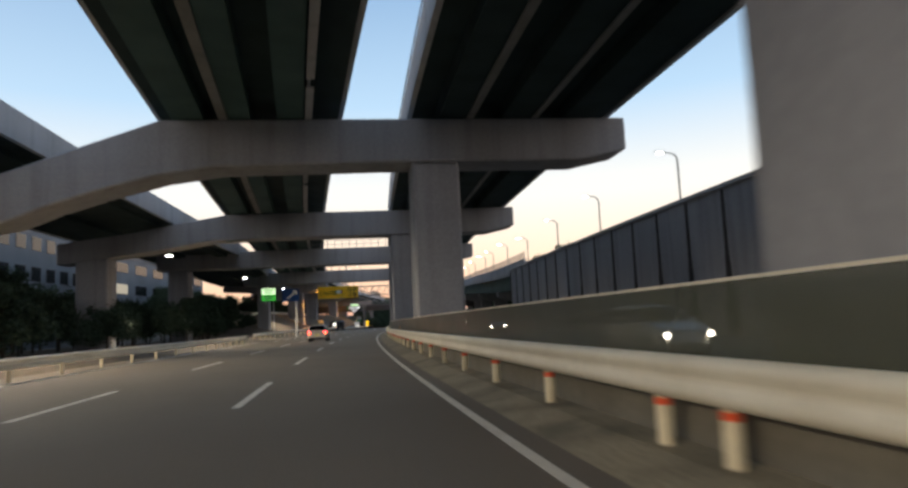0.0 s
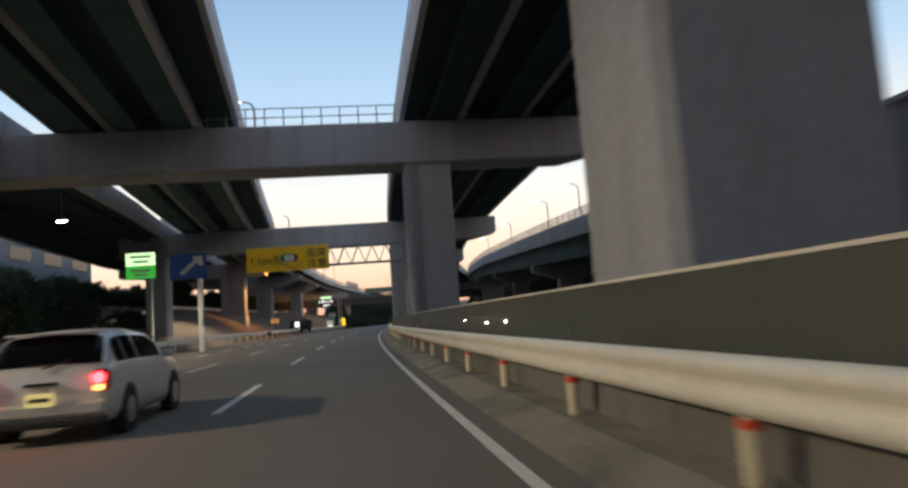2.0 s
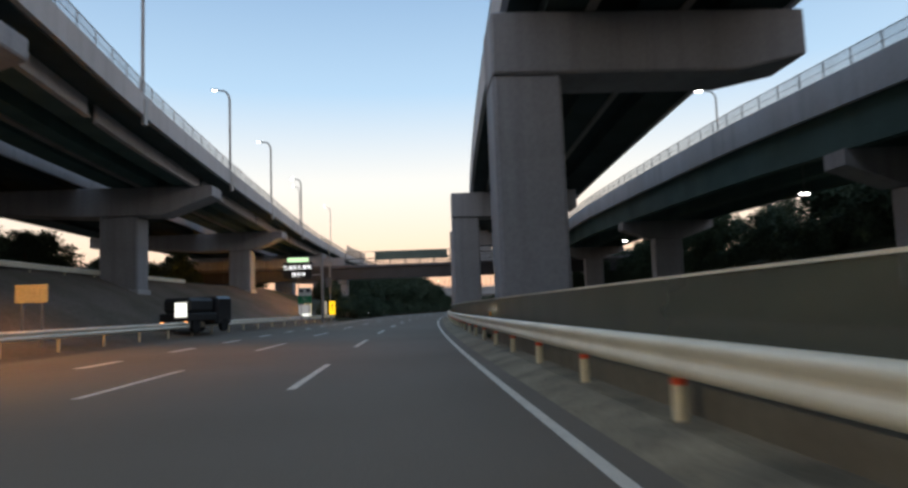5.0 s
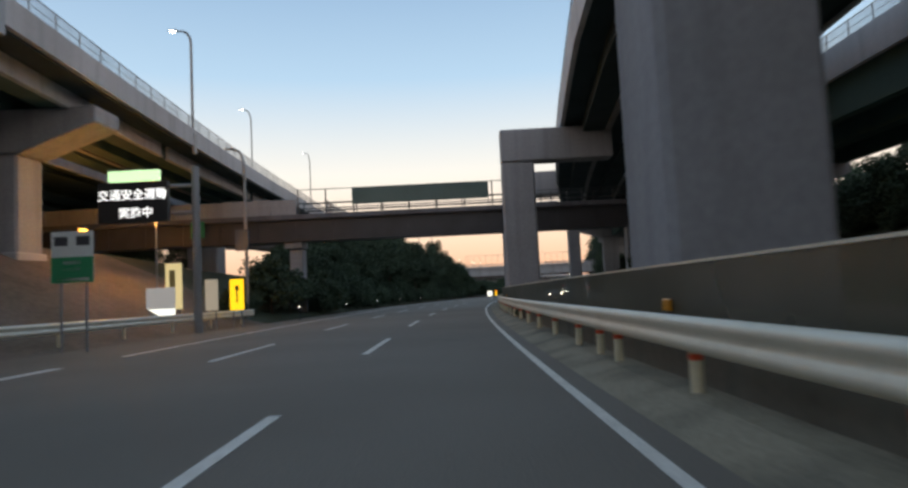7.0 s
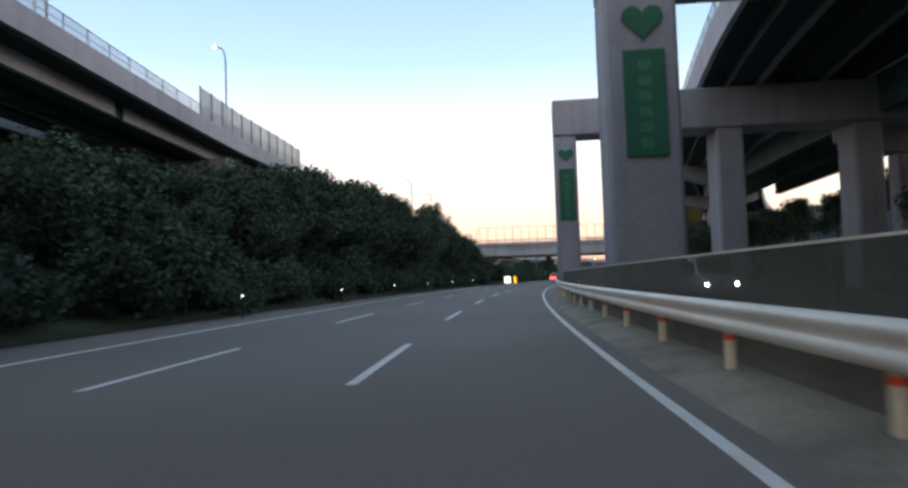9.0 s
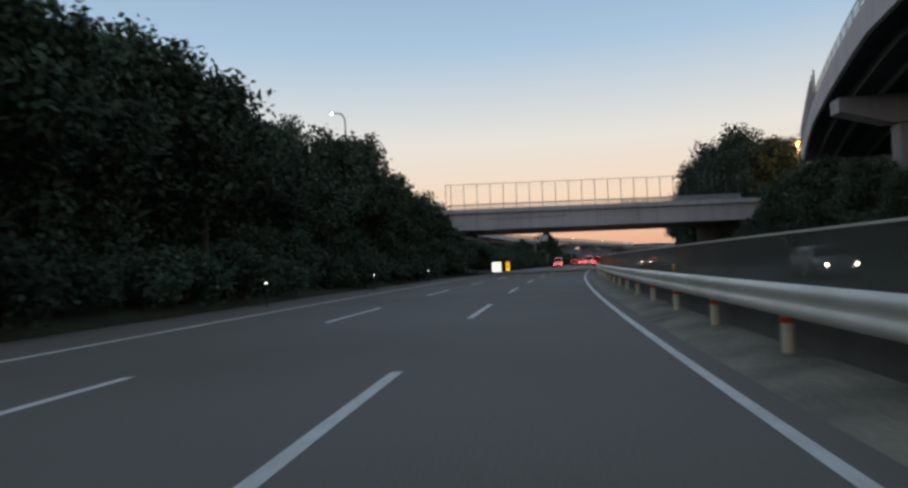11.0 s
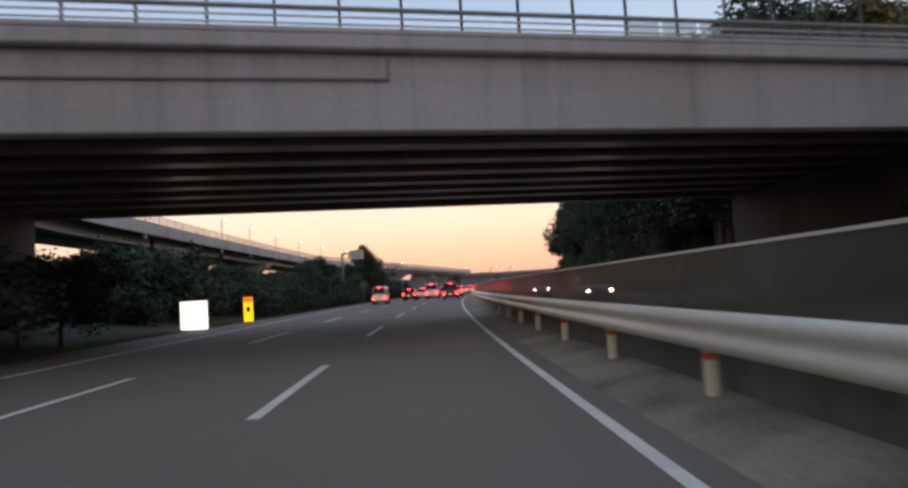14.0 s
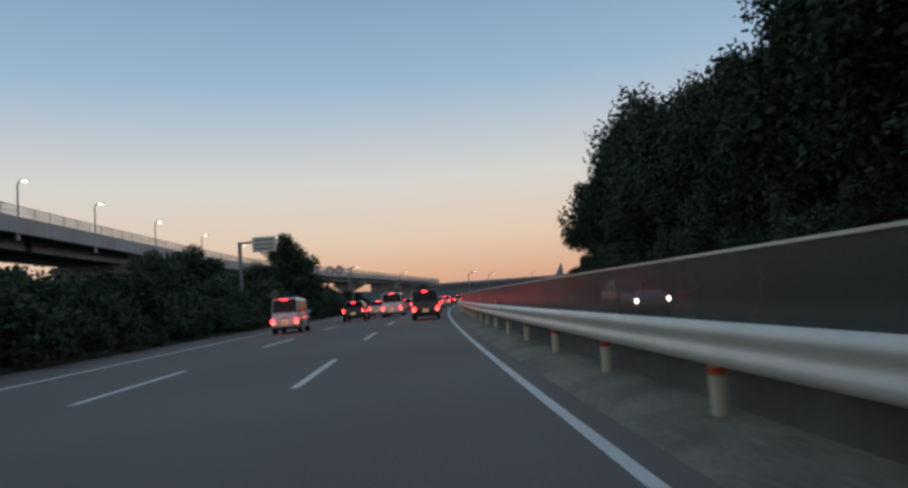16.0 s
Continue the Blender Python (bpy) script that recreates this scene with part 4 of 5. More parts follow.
stand_sign("road_sign", "board with grey top and green lower half on two poles", 193, -14.25, -12.9, 2.2, 3.84, PALE, ((0.0, 1.0, 0.0, 0.5, GREEN), (0.08, 0.4, 0.72, 0.9, STEEL_DARK), (0.6, 0.92, 0.72, 0.9, STEEL_DARK), (0.3, 0.7, 0.36, 0.42, PALE), (0.25, 0.7, 0.24, 0.29, PALE), (0.1, 0.9, 0.04, 0.09, PALE)))
# these verge boards hold no lamp; the light on them is put in as glow
stand_sign("road_sign", "low white board with a glowing lower edge beside the verge", 205, -16.85, -15.4, 0.75, 2.25, glow("dim_white_glow", (0.85, 0.88, 0.9), 0.22), ((0.0, 1.0, 0.0, 0.3, GLOW_WHITE),))
stand_sign("road_sign", "tall pale yellow board with a dark figure", 206.3, -16.45, -15.6, 1.15, 3.5, glow("pale_yellow_glow", (1.0, 0.86, 0.45), 0.45), ((0.25, 0.6, 0.15, 0.85, material("olive_print", (0.35, 0.3, 0.12), 0.6)),))
stand_sign("road_sign", "small pale upright board", 206, -14.3, -13.65, 1.0, 2.57, glow("dim_cream_glow", (0.95, 0.85, 0.68), 0.22))
stand_sign("road_sign", "bright yellow upright board with a black mark", 208, -13.75, -13.0, 0.95, 2.6, GLOW_YELLOW, ((0.4, 0.65, 0.62, 0.78, BLACK), (0.46, 0.56, 0.25, 0.6, BLACK)))
stand_sign("road_sign", "bright white board standing on the verge", 359.6, -13.75, -12.45, 0.05, 1.42, GLOW_WHITE)
stand_sign("road_sign", "glowing orange-yellow marker board with a black mark", 367.6, -13.1, -12.55, 0.05, 1.5, GLOW_YELLOW, ((0.3, 0.7, 0.4, 0.6, BLACK), (0.0, 1.0, 0.8, 1.0, glow("orange_top_glow", (1.0, 0.2, 0.02), 0.8))))

g = thing("overhead_sign", "grey direction board on a bent pole arm beside the trees", "road sign", at=stand(415.6, 0))
bm = bmesh.new()
rod(bm, (-15.6, 0.1, -0.1), (-15.6, 0.1, 6.6), 0.13, sides=10)
rod(bm, (-15.6, 0.1, 6.5), (-13.2, 0.1, 6.6), 0.09, sides=10)
part("pole", tidy(bm), GREY_METAL, g)
plate("board", g, -14.6, -12.8, 5.75, 6.9, PALE)
for z in (6.55, 6.22, 5.9):
    plate("bar", g, -14.4, -13.0, z, z + 0.2, GREY_METAL, y=-0.008, thick=0.008, bevel=0)
g = thing("road_sign", "two round signs on a tall pole", "road sign", at=stand(455, 0))
bm = bmesh.new()
rod(bm, (-13.2, 0.1, -0.1), (-13.2, 0.1, 6.2), 0.09, sides=10)
rod(bm, (-16.5, 0.1, 6.0), (-13.2, 0.1, 6.0), 0.07, sides=8)
part("pole", tidy(bm), GREY_METAL, g)
for x in (-16.1, -14.8):
    bm = bmesh.new()
    rod(bm, (x, 0.02, 6.0), (x, 0.08, 6.0), 0.55, sides=24)
    part("disc", tidy(bm), RED, g)
    bm = bmesh.new()
    rod(bm, (x, 0.0, 6.0), (x, 0.02, 6.0), 0.42, sides=24)
    part("face", tidy(bm), PALE, g)
g = thing("road_sign", "diamond warning sign among the bushes", "road sign", at=stand(415, -12.95))
bm = bmesh.new()
box(bm, (-0.36, 0, -0.36), (0.36, 0.04, 0.36), pose(0, 0, 2.35) @ pose(0, 0, 0, 0, 45, 0), bevel=0.02)
part("board", tidy(bm), material("dull_ochre", (0.16, 0.13, 0.08), 0.7), g)
bm = bmesh.new()
rod(bm, (0, 0.07, 0), (0, 0.07, 2.0), 0.04, sides=8)
part("pole", tidy(bm), GREY_METAL, g)

# banner on the tall median column
BANNER = material("green_cloth", (0.014, 0.13, 0.065), 0.7, spots=0.08, coarse=1.0, stain=0.35)
for s, u0, u1 in ((240.5, 2.36, 3.66), (265.0, 1.32, 2.32)):
    g = thing("banner", "green vertical banner with a heart above, on the concrete column", "banner", "column banners", at=stand(s, 0))
    plate("cloth", g, u0, u1, 4.95, 8.35, BANNER, y=-0.02, thick=0.1)
    w = (u1 - u0) / 2
    pts = [(u0 + w + w * 1.0 * (16 * math.sin(a) ** 3) / 16, 9.3 + w * 0.95 * (13 * math.cos(a) - 5 * math.cos(2 * a) - 2 * math.cos(3 * a) - math.cos(4 * a)) / 16) for a in np.linspace(0, math.tau, 33)[:-1]]
    bm = bmesh.new()
    extrude(bm, pts, 0.1, pose(0, -0.02, 0))
    part("heart", tidy(bm), BANNER, g)
    for k in range(6):
        plate("bar", g, u0 + w * 0.7, u0 + w * 1.3, 5.2 + k * 0.5, 5.5 + k * 0.5, material("pale_green_print", (0.035, 0.18, 0.1), 0.6) if k == 0 else bpy.data.materials["pale_green_print"], y=-0.03, thick=0.01, bevel=0)

# marker posts along the verge and reflectors on the screen
for k in range(8):
    s = 216 + k * 14.5
    g = thing("marker_post", "slim dark marker post with a bright round reflector", "marker post", "marker posts", at=stand(s, -12.1))
    bm = bmesh.new()
    rod(bm, (0, 0, -0.1), (0, 0, 0.95), 0.03, sides=8)
    part("post", tidy(bm), STEEL_DARK, g)
    bm = bmesh.new()
    rod(bm, (0, -0.035, 0.88), (0, -0.05, 0.88), 0.035, sides=12)
    # glow put in for the head-lamp light a reflector would throw back
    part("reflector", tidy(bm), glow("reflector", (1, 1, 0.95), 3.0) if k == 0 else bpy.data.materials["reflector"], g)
ORANGE_EYE = material("amber_reflector", (0.8, 0.32, 0.02), 0.3, spots=0.02)
for s in (32.5, 70.6, 108.7, 146.0, 179.8, 215.0, 248.0, 280.8, 316.0, 351.4, 388.0):
    g = thing("reflector_plate", "amber reflector plate on the median screen", "reflector", "screen reflectors", at=stand(s, 1.3))
    plate("plate", g, -0.02, 0.02, 0.92, 1.08, ORANGE_EYE, y=0, thick=0.3)


# ---- vehicles ----
GLASS = material("dark_glass", (0.012, 0.013, 0.015), 0.08, spots=0.02, bump=0)
TYRE = material("tyre", (0.015, 0.015, 0.015), 0.9)
RIM = material("alloy", (0.5, 0.5, 0.5), 0.3, 0.9, bump=0)
TRIM_BLACK = material("black_plastic", (0.02, 0.02, 0.02), 0.6)
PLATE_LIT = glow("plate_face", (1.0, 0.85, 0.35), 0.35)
SIGNAL = glow("amber_lamp", (1.0, 0.4, 0.12), 3.0)


def paint(name, colour):
    m = material(name, colour, 0.3, 0.2, spots=0.02, coarse=1.5, stain=0.12, bump=0)
    m.node_tree.nodes["Principled BSDF"].inputs["Coat Weight"].default_value = 0.5
    return m


SILVER, WHITE_CAR, DARK_CAR, GREY_CAR = paint("silver_paint", (0.66, 0.65, 0.6)), paint("white_paint", (0.7, 0.7, 0.68)), paint("dark_paint", (0.03, 0.03, 0.035)), paint("grey_paint", (0.2, 0.2, 0.22))


def vehicle(name, label, m, col, length, wide, high, belt, hood, rear_rake, front_rake, lit="rear", brake=True, van=False):
    """A car: rear at y = 0, nose at y = length. hood: share of the length ahead of the windscreen's foot."""
    v = thing(name, label, "car" if not van else "van", at=m)
    w = wide / 2
    nose = length * (1 - hood)
    r0, r1 = 0.1 + rear_rake, nose - front_rake
    wr = w * (0.86 if van else 0.76)
    crest = line([(0, belt * 0.6), (0.03, belt * 0.82), (0.1, belt * 1.01), (r0, high - 0.06), (r0 + 0.3, high - 0.012), (0.5 * (r0 + r1), high), (r1, high - 0.05), (nose, belt * 1.03), (0.5 * (nose + length), belt * 0.95), (length - 0.1, belt * 0.76), (length, belt * 0.5)])
    girth = line([(0, 0.84), (0.05, 0.93), (0.25, 1.0), (length * 0.72, 1.0), (length - 0.25, 0.93), (length, 0.74)])
    under = line([(0, 0.36), (0.12, 0.24), (length - 0.15, 0.2), (length, 0.3)])

    def half(y):
        """Half of the cross-section at y, from the floor's middle up to the roof's middle."""
        zt, zb, x = crest(y), under(y), w * girth(y)
        lip = min(belt, zt - 0.02)
        k = max(0.0, (zt - lip) / (high - belt))
        xr = x * 0.95 + (min(wr, x) - x * 0.95) * min(1, k)
        return [(0, zb), (x * 0.9, zb), (x * 0.985, zb + 0.13), (x, zb + 0.55 * (lip - zb)), (x * 0.965, lip), (xr, zt - 0.075 * k), (xr * 0.78, zt - 0.012 * k), (0, zt + 0.012)]

    ys = sorted({0.0, 0.03, 0.1, 0.25, r0 * 0.55, r0, r0 + 0.3, 0.5 * (r0 + r1), r1, 0.5 * (r1 + nose), nose, 0.5 * (nose + length), length - 0.25, length - 0.1, length})
    bm = bmesh.new()
    rings = []
    for y in ys:
        h_ = half(y)
        rings.append([bm.verts.new((x, y, z)) for x, z in h_] + [bm.verts.new((-x, y, z)) for x, z in reversed(h_[1:-1])])
    n = len(rings[0])
    for a, b in zip(rings, rings[1:]):
        for i in range(n):
            bm.faces.new((a[i], a[(i + 1) % n], b[(i + 1) % n], b[i]))
    bm.faces.new(rings[0][::-1])
    bm.faces.new(rings[-1])
    part("body", tidy(bm), col, v, smooth=True)

    def glaze(name, grid):
        bm = bmesh.new()
        vs = [[bm.verts.new(c) for c in row] for row in grid]
        for a, b in zip(vs, vs[1:]):
            for i in range(len(a) - 1):
                bm.faces.new((a[i], a[i + 1], b[i + 1], b[i]))
        bmesh.ops.solidify(bm, geom=bm.faces[:], thickness=0.006)
        part(name, tidy(bm), GLASS, v, "dark glass")

    for name, ya, yb, out in (("rear_window", 0.1, r0, -1), ("windscreen", nose, r1, 1)):
        grid = []
        for f in (0.1, 0.4, 0.7, 0.93):
            y = ya + (yb - ya) * f
            h_ = half(y)
            grid.append([(x * q, y + out * 0.018, z + 0.012) for x, z, q in ((h_[5][0], h_[5][1], -0.93), (h_[6][0], h_[6][1], -1), (0, h_[7][1], 0), (h_[6][0], h_[6][1], 1), (h_[5][0], h_[5][1], 0.93))])
        glaze(name, grid)
    for sx in (-1, 1):
        for ya, yb in ((0.1 + rear_rake * 0.75, r0 + 0.3), (r0 + 0.36, 0.5 * (r0 + r1) - 0.04), (0.5 * (r0 + r1) + 0.04, r1 + front_rake * 0.35)):
            grid = []
            for f in (0.12, 0.9):
                row = []
                for g_ in (0.0, 0.33, 0.67, 1.0):
                    (x0, z0), (x1, z1) = half(ya + (yb - ya) * g_)[4:6]
                    row.append((sx * (x0 + (x1 - x0) * f + 0.01), ya + (yb - ya) * g_, z0 + (z1 - z0) * f))
                grid.append(row)
            glaze("side_window", grid)
        for y in (length * 0.2, length * 0.8):
            bm = bmesh.new()
            rod(bm, (sx * (w - 0.12), y, 0.33), (sx * (w + 0.004), y, 0.33), 0.36, sides=24)
            part("wheel_arch", tidy(bm), TRIM_BLACK, v, "black wheel arch")
            bm = bmesh.new()
            rod(bm, (sx * (w - 0.19), y, 0.31), (sx * (w + 0.012), y, 0.31), 0.31, sides=24)
            wheel = part("wheel", tidy(bm), TYRE, v)
            bm = bmesh.new()
            rod(bm, (sx * (w - 0.02), y, 0.31), (sx * (w + 0.022), y, 0.31), 0.21, 0.18, sides=14)
            part("rim", tidy(bm), RIM, wheel)
        bm = bmesh.new()
        box(bm, (sx * (w + 0.02) - 0.09, nose - front_rake * 0.45, belt), (sx * (w + 0.02) + 0.09, nose - front_rake * 0.45 + 0.12, belt + 0.13), bevel=0.03)
        part("mirror", tidy(bm), col, v)
        # lamps
        zl = belt * 0.82 if not van else belt * 0.62
        bm = bmesh.new()
        box(bm, (sx * w * 0.84 - 0.1, -0.012, zl - 0.15), (sx * w * 0.84 + 0.1, 0.2, zl + 0.15), bevel=0.04)
        lamp = part("tail_lamp", tidy(bm), RED, v, "red tail lamp")
        if lit == "rear":
            bm = bmesh.new()
            rod(bm, (sx * w * 0.84, -0.03, zl + 0.04), (sx * w * 0.84, 0.0, zl + 0.04), 0.11 if van else 0.075, sides=12)
            part("bulb_lens", tidy(bm), LAMP_RED, lamp, "bright red lit lens")
            bm = bmesh.new()
            box(bm, (sx * w * 0.84 - 0.07, -0.03, zl - 0.12), (sx * w * 0.84 + 0.07, 0.05, zl - 0.05), bevel=0.015)
            part("signal_lamp", tidy(bm), SIGNAL, v, "amber lamp")
        bm = bmesh.new()
        box(bm, (sx * w * 0.68 - 0.17, length - 0.2, belt * 0.62), (sx * w * 0.68 + 0.17, length + 0.0, belt * 0.62 + 0.14), bevel=0.03)
        lamp = part("head_lamp", tidy(bm), PALE, v, "head lamp")
        if lit == "front":
            bm = bmesh.new()
            rod(bm, (sx * w * 0.7, length, belt * 0.62 + 0.07), (sx * w * 0.7, length + 0.02, belt * 0.62 + 0.07), 0.085, sides=14)
            part("bulb_lens", tidy(bm), LAMP_HEAD, lamp, "bright lit lens")
    bm = bmesh.new()
    box(bm, (-w * 0.9, -0.05, 0.22), (w * 0.9, 0.2, 0.34), bevel=0.03)
    part("bumper", tidy(bm), TRIM_BLACK, v, "black lower bumper")
    bm = bmesh.new()
    box(bm, (-w * 0.92, -0.035, 0.34), (w * 0.92, 0.25, 0.55), bevel=0.05)
    part("bumper", tidy(bm), col, v)
    bm = bmesh.new()
    box(bm, (-0.17, -0.052, 0.5), (0.17, -0.036, 0.67))
    part("number_plate", tidy(bm), PLATE_LIT, v, "lit blank plate")
    bm = bmesh.new()
    box(bm, (-0.13, -0.058, 0.56), (0.13, -0.053, 0.61))
    part("plate_bar", tidy(bm), BLACK, v)
    bm = bmesh.new()
    box(bm, (-0.2, -0.03, belt * 0.8), (0.2, 0.08, belt * 0.8 + 0.04), bevel=0.01)
    part("tailgate_handle", tidy(bm), TRIM_BLACK, v, "dark handle strip")
    bm = bmesh.new()
    box(bm, (-wr * 0.9, r0 - 0.2, high - 0.07), (wr * 0.9, r0 - 0.02, high - 0.035), bevel=0.012)
    part("spoiler", tidy(bm), col, v)
    bm = bmesh.new()
    rod(bm, (0.0, 0.06, belt * 1.03), (0.32, 0.05 + rear_rake * 0.2, belt * 1.03 + 0.1), 0.012, sides=5)
    part("wiper", tidy(bm), TRIM_BLACK, v)
    if van and lit == "rear":
        ld = bpy.data.lights.new("tail", "POINT")
        ld.energy, ld.color, ld.shadow_soft_size = 2.5, (1.0, 0.03, 0.03), 0.3
        lo = new("bulb", ld)
        lo.parent, lo.location = v, (0, -0.35, belt * 0.7)
    if brake and lit == "rear":
        bm = bmesh.new()
        box(bm, (-0.16, r0 - 0.14, high - 0.12), (0.16, r0 - 0.1, high - 0.08))
        part("brake_lamp", tidy(bm), LAMP_RED, v, "high brake lamp")
    return v


vehicle("hatchback", "silver five-door hatchback with lit red tail lamps", stand(51.4, -5.3), SILVER, 4.2, 1.69, 1.48, 0.95, 0.26, 0.42, 0.8, brake=False)
vehicle("van", "small white van with lit red tail lamps", stand(399.0, -8.75), WHITE_CAR, 3.5, 1.5, 1.88, 1.0, 0.12, 0.12, 0.5, van=True)
vehicle("minivan", "dark minivan braking with bright red lamps", stand(405.0, -1.5), DARK_CAR, 4.6, 1.7, 1.85, 1.05, 0.2, 0.15, 0.7, van=True)
vehicle("car", "dark hatchback with lit tail lamps in the slow lane", stand(414.5, -7.1), DARK_CAR, 4.1, 1.7, 1.5, 0.95, 0.26, 0.35, 0.7)
vehicle("car", "white saloon in the queue of traffic", stand(424.0, -6.2), WHITE_CAR, 4.4, 1.7, 1.45, 0.92, 0.28, 0.6, 0.7)
vehicle("van", "white van in the queue of traffic", stand(419.5, -4.6), WHITE_CAR, 4.6, 1.75, 2.0, 1.1, 0.15, 0.12, 0.6, van=True)
vehicle("car", "grey car braking ahead in the queue", stand(440, -5.0), GREY_CAR, 4.2, 1.7, 1.5, 0.95, 0.26, 0.35, 0.7)
vehicle("car", "pale car in the fast lane queue", stand(424, -1.5), WHITE_CAR, 4.2, 1.7, 1.5, 0.95, 0.26, 0.35, 0.7)
vehicle("car", "dark car in the queue of traffic", stand(462, -5.2), DARK_CAR, 4.3, 1.7, 1.5, 0.95, 0.26, 0.35, 0.7)
vehicle("car", "silver car in the queue of traffic", stand(470, -1.8), SILVER, 4.3, 1.7, 1.5, 0.95, 0.26, 0.35, 0.7)
for s, u, col, label in ((436, -2.0, GREY_CAR, "grey car braking in the fast lane"), (448, -1.8, WHITE_CAR, "pale car braking in the fast lane"), (452, -8.6, DARK_CAR, "dark car in the slow lane queue"), (486, -1.9, DARK_CAR, "dark car far up the queue"), (492, -5.4, WHITE_CAR, "white car far up the queue"), (505, -1.8, GREY_CAR, "grey car far up the queue"), (515, -5.2, SILVER, "silver car far up the queue"), (530, -2.0, WHITE_CAR, "white car far up the queue"), (545, -5.4, DARK_CAR, "dark car far up the queue"), (560, -1.9, SILVER, "silver car far up the queue")):
    vehicle("car", label + " with lit red lamps", stand(s, u), col, 4.3, 1.7, 1.5, 0.95, 0.26, 0.35, 0.7)
for k, (s, u, col) in enumerate(((9, 7.0, SILVER), (52, 10.4, DARK_CAR), (88, 7.0, WHITE_CAR), (128, 10.4, GREY_CAR), (168, 7.0, SILVER), (212, 10.4, DARK_CAR), (252, 7.0, WHITE_CAR), (300, 10.4, SILVER), (367, 7.0, DARK_CAR), (392, 7.0, GREY_CAR))):
    label = ("oncoming silver car with lit head lamps behind the median screen", "oncoming dark car with lit head lamps", "oncoming white van with lit head lamps", "oncoming grey car with lit head lamps")[(SILVER, DARK_CAR, WHITE_CAR, GREY_CAR).index(col)]
    tall = col is WHITE_CAR
    vehicle("van" if tall else "car", label, stand(s, u, 0, 180), col, 4.4, 1.7, 1.9 if tall else 1.48, 1.05 if tall else 0.95, 0.16 if tall else 0.27, 0.15 if tall else 0.45, 0.6, lit="front", van=tall)

# a dark works truck on the verge
g = thing("truck", "small dark works truck with a white board parked on the verge", "truck", at=stand(165.5, -16.5, 0.3, -16))
bm = bmesh.new()
box(bm, (-1.0, 3.2, 0.45), (1.0, 5.0, 2.3), bevel=0.15)
part("cab", tidy(bm), DARK_CAR, g)
bm = bmesh.new()
box(bm, (-1.05, 0.0, 0.75), (1.05, 3.1, 1.25), bevel=0.05)
part("load_bed", tidy(bm), TRIM_BLACK, g)
bm = bmesh.new()
box(bm, (-1.0, 0.2, 1.26), (1.0, 2.9, 2.2), bevel=0.2)
part("load", tidy(bm), TRIM_BLACK, g, "dark covered load")
# no lamp behind this board, its brightness is an added glow
plate("board", g, 0.1, 0.95, 1.0, 1.9, GLOW_WHITE, y=-0.06, label="bright white board")
for sx in (-1, 1):
    for y in (0.9, 4.1):
        bm = bmesh.new()
        rod(bm, (sx * 0.75, y, 0.42), (sx * 1.02, y, 0.42), 0.42, sides=20)
        part("wheel", tidy(bm), TYRE, g)
    bm = bmesh.new()
    box(bm, (sx * 0.85 - 0.1, -0.03, 0.6), (sx * 0.85 + 0.1, 0.02, 0.72), bevel=0.02)
    part("tail_lamp", tidy(bm), SIGNAL, g, "amber tail lamp")
stand_sign("road_sign", "small pale yellow plate on the slope", 150.5, -17.5, -16.2, 2.1, 2.85, material("cream_sheet", (0.55, 0.5, 0.33), 0.6))


# ---- trees and bushes ----
def leaf_material(name, base):
    m = bpy.data.materials.new(name)
    m.use_nodes = True
    n, l = m.node_tree.nodes, m.node_tree.links
    b = n["Principled BSDF"]
    geo, hue, oi = n.new("ShaderNodeNewGeometry"), n.new("ShaderNodeHueSaturation"), n.new("ShaderNodeObjectInfo")
    mr, add = n.new("ShaderNodeMapRange"), n.new("ShaderNodeMath")
    hue.inputs["Color"].default_value = (*base, 1)
    mr.inputs[3].default_value, mr.inputs[4].default_value = 0.55, 1.25
    l.new(geo.outputs["Random Per Island"], mr.inputs[0])
    add.operation = "MULTIPLY_ADD"
    add.inputs[1].default_value, add.inputs[2].default_value = 0.5, -0.25
    l.new(oi.outputs["Random"], add.inputs[0])
    sm = n.new("ShaderNodeMath")
    l.new(mr.outputs[0], sm.inputs[0])
    l.new(add.outputs[0], sm.inputs[1])
    l.new(sm.outputs[0], hue.inputs["Value"])
    l.new(hue.outputs[0], b.inputs["Base Color"])
    b.inputs["Roughness"].default_value = 0.8
    b.inputs["Specular IOR Level"].default_value = 0.15
    return m


LEAF = leaf_material("leaves", (0.068, 0.104, 0.068))
# hillside leaves: the slope's shade is put into a darker leaf colour
SHADED_LEAF = leaf_material("shaded_leaves", (0.042, 0.07, 0.05))
BARK = material("bark", (0.09, 0.07, 0.05), 0.95, spots=0.3, coarse=3, fine=18, bump=0.8)


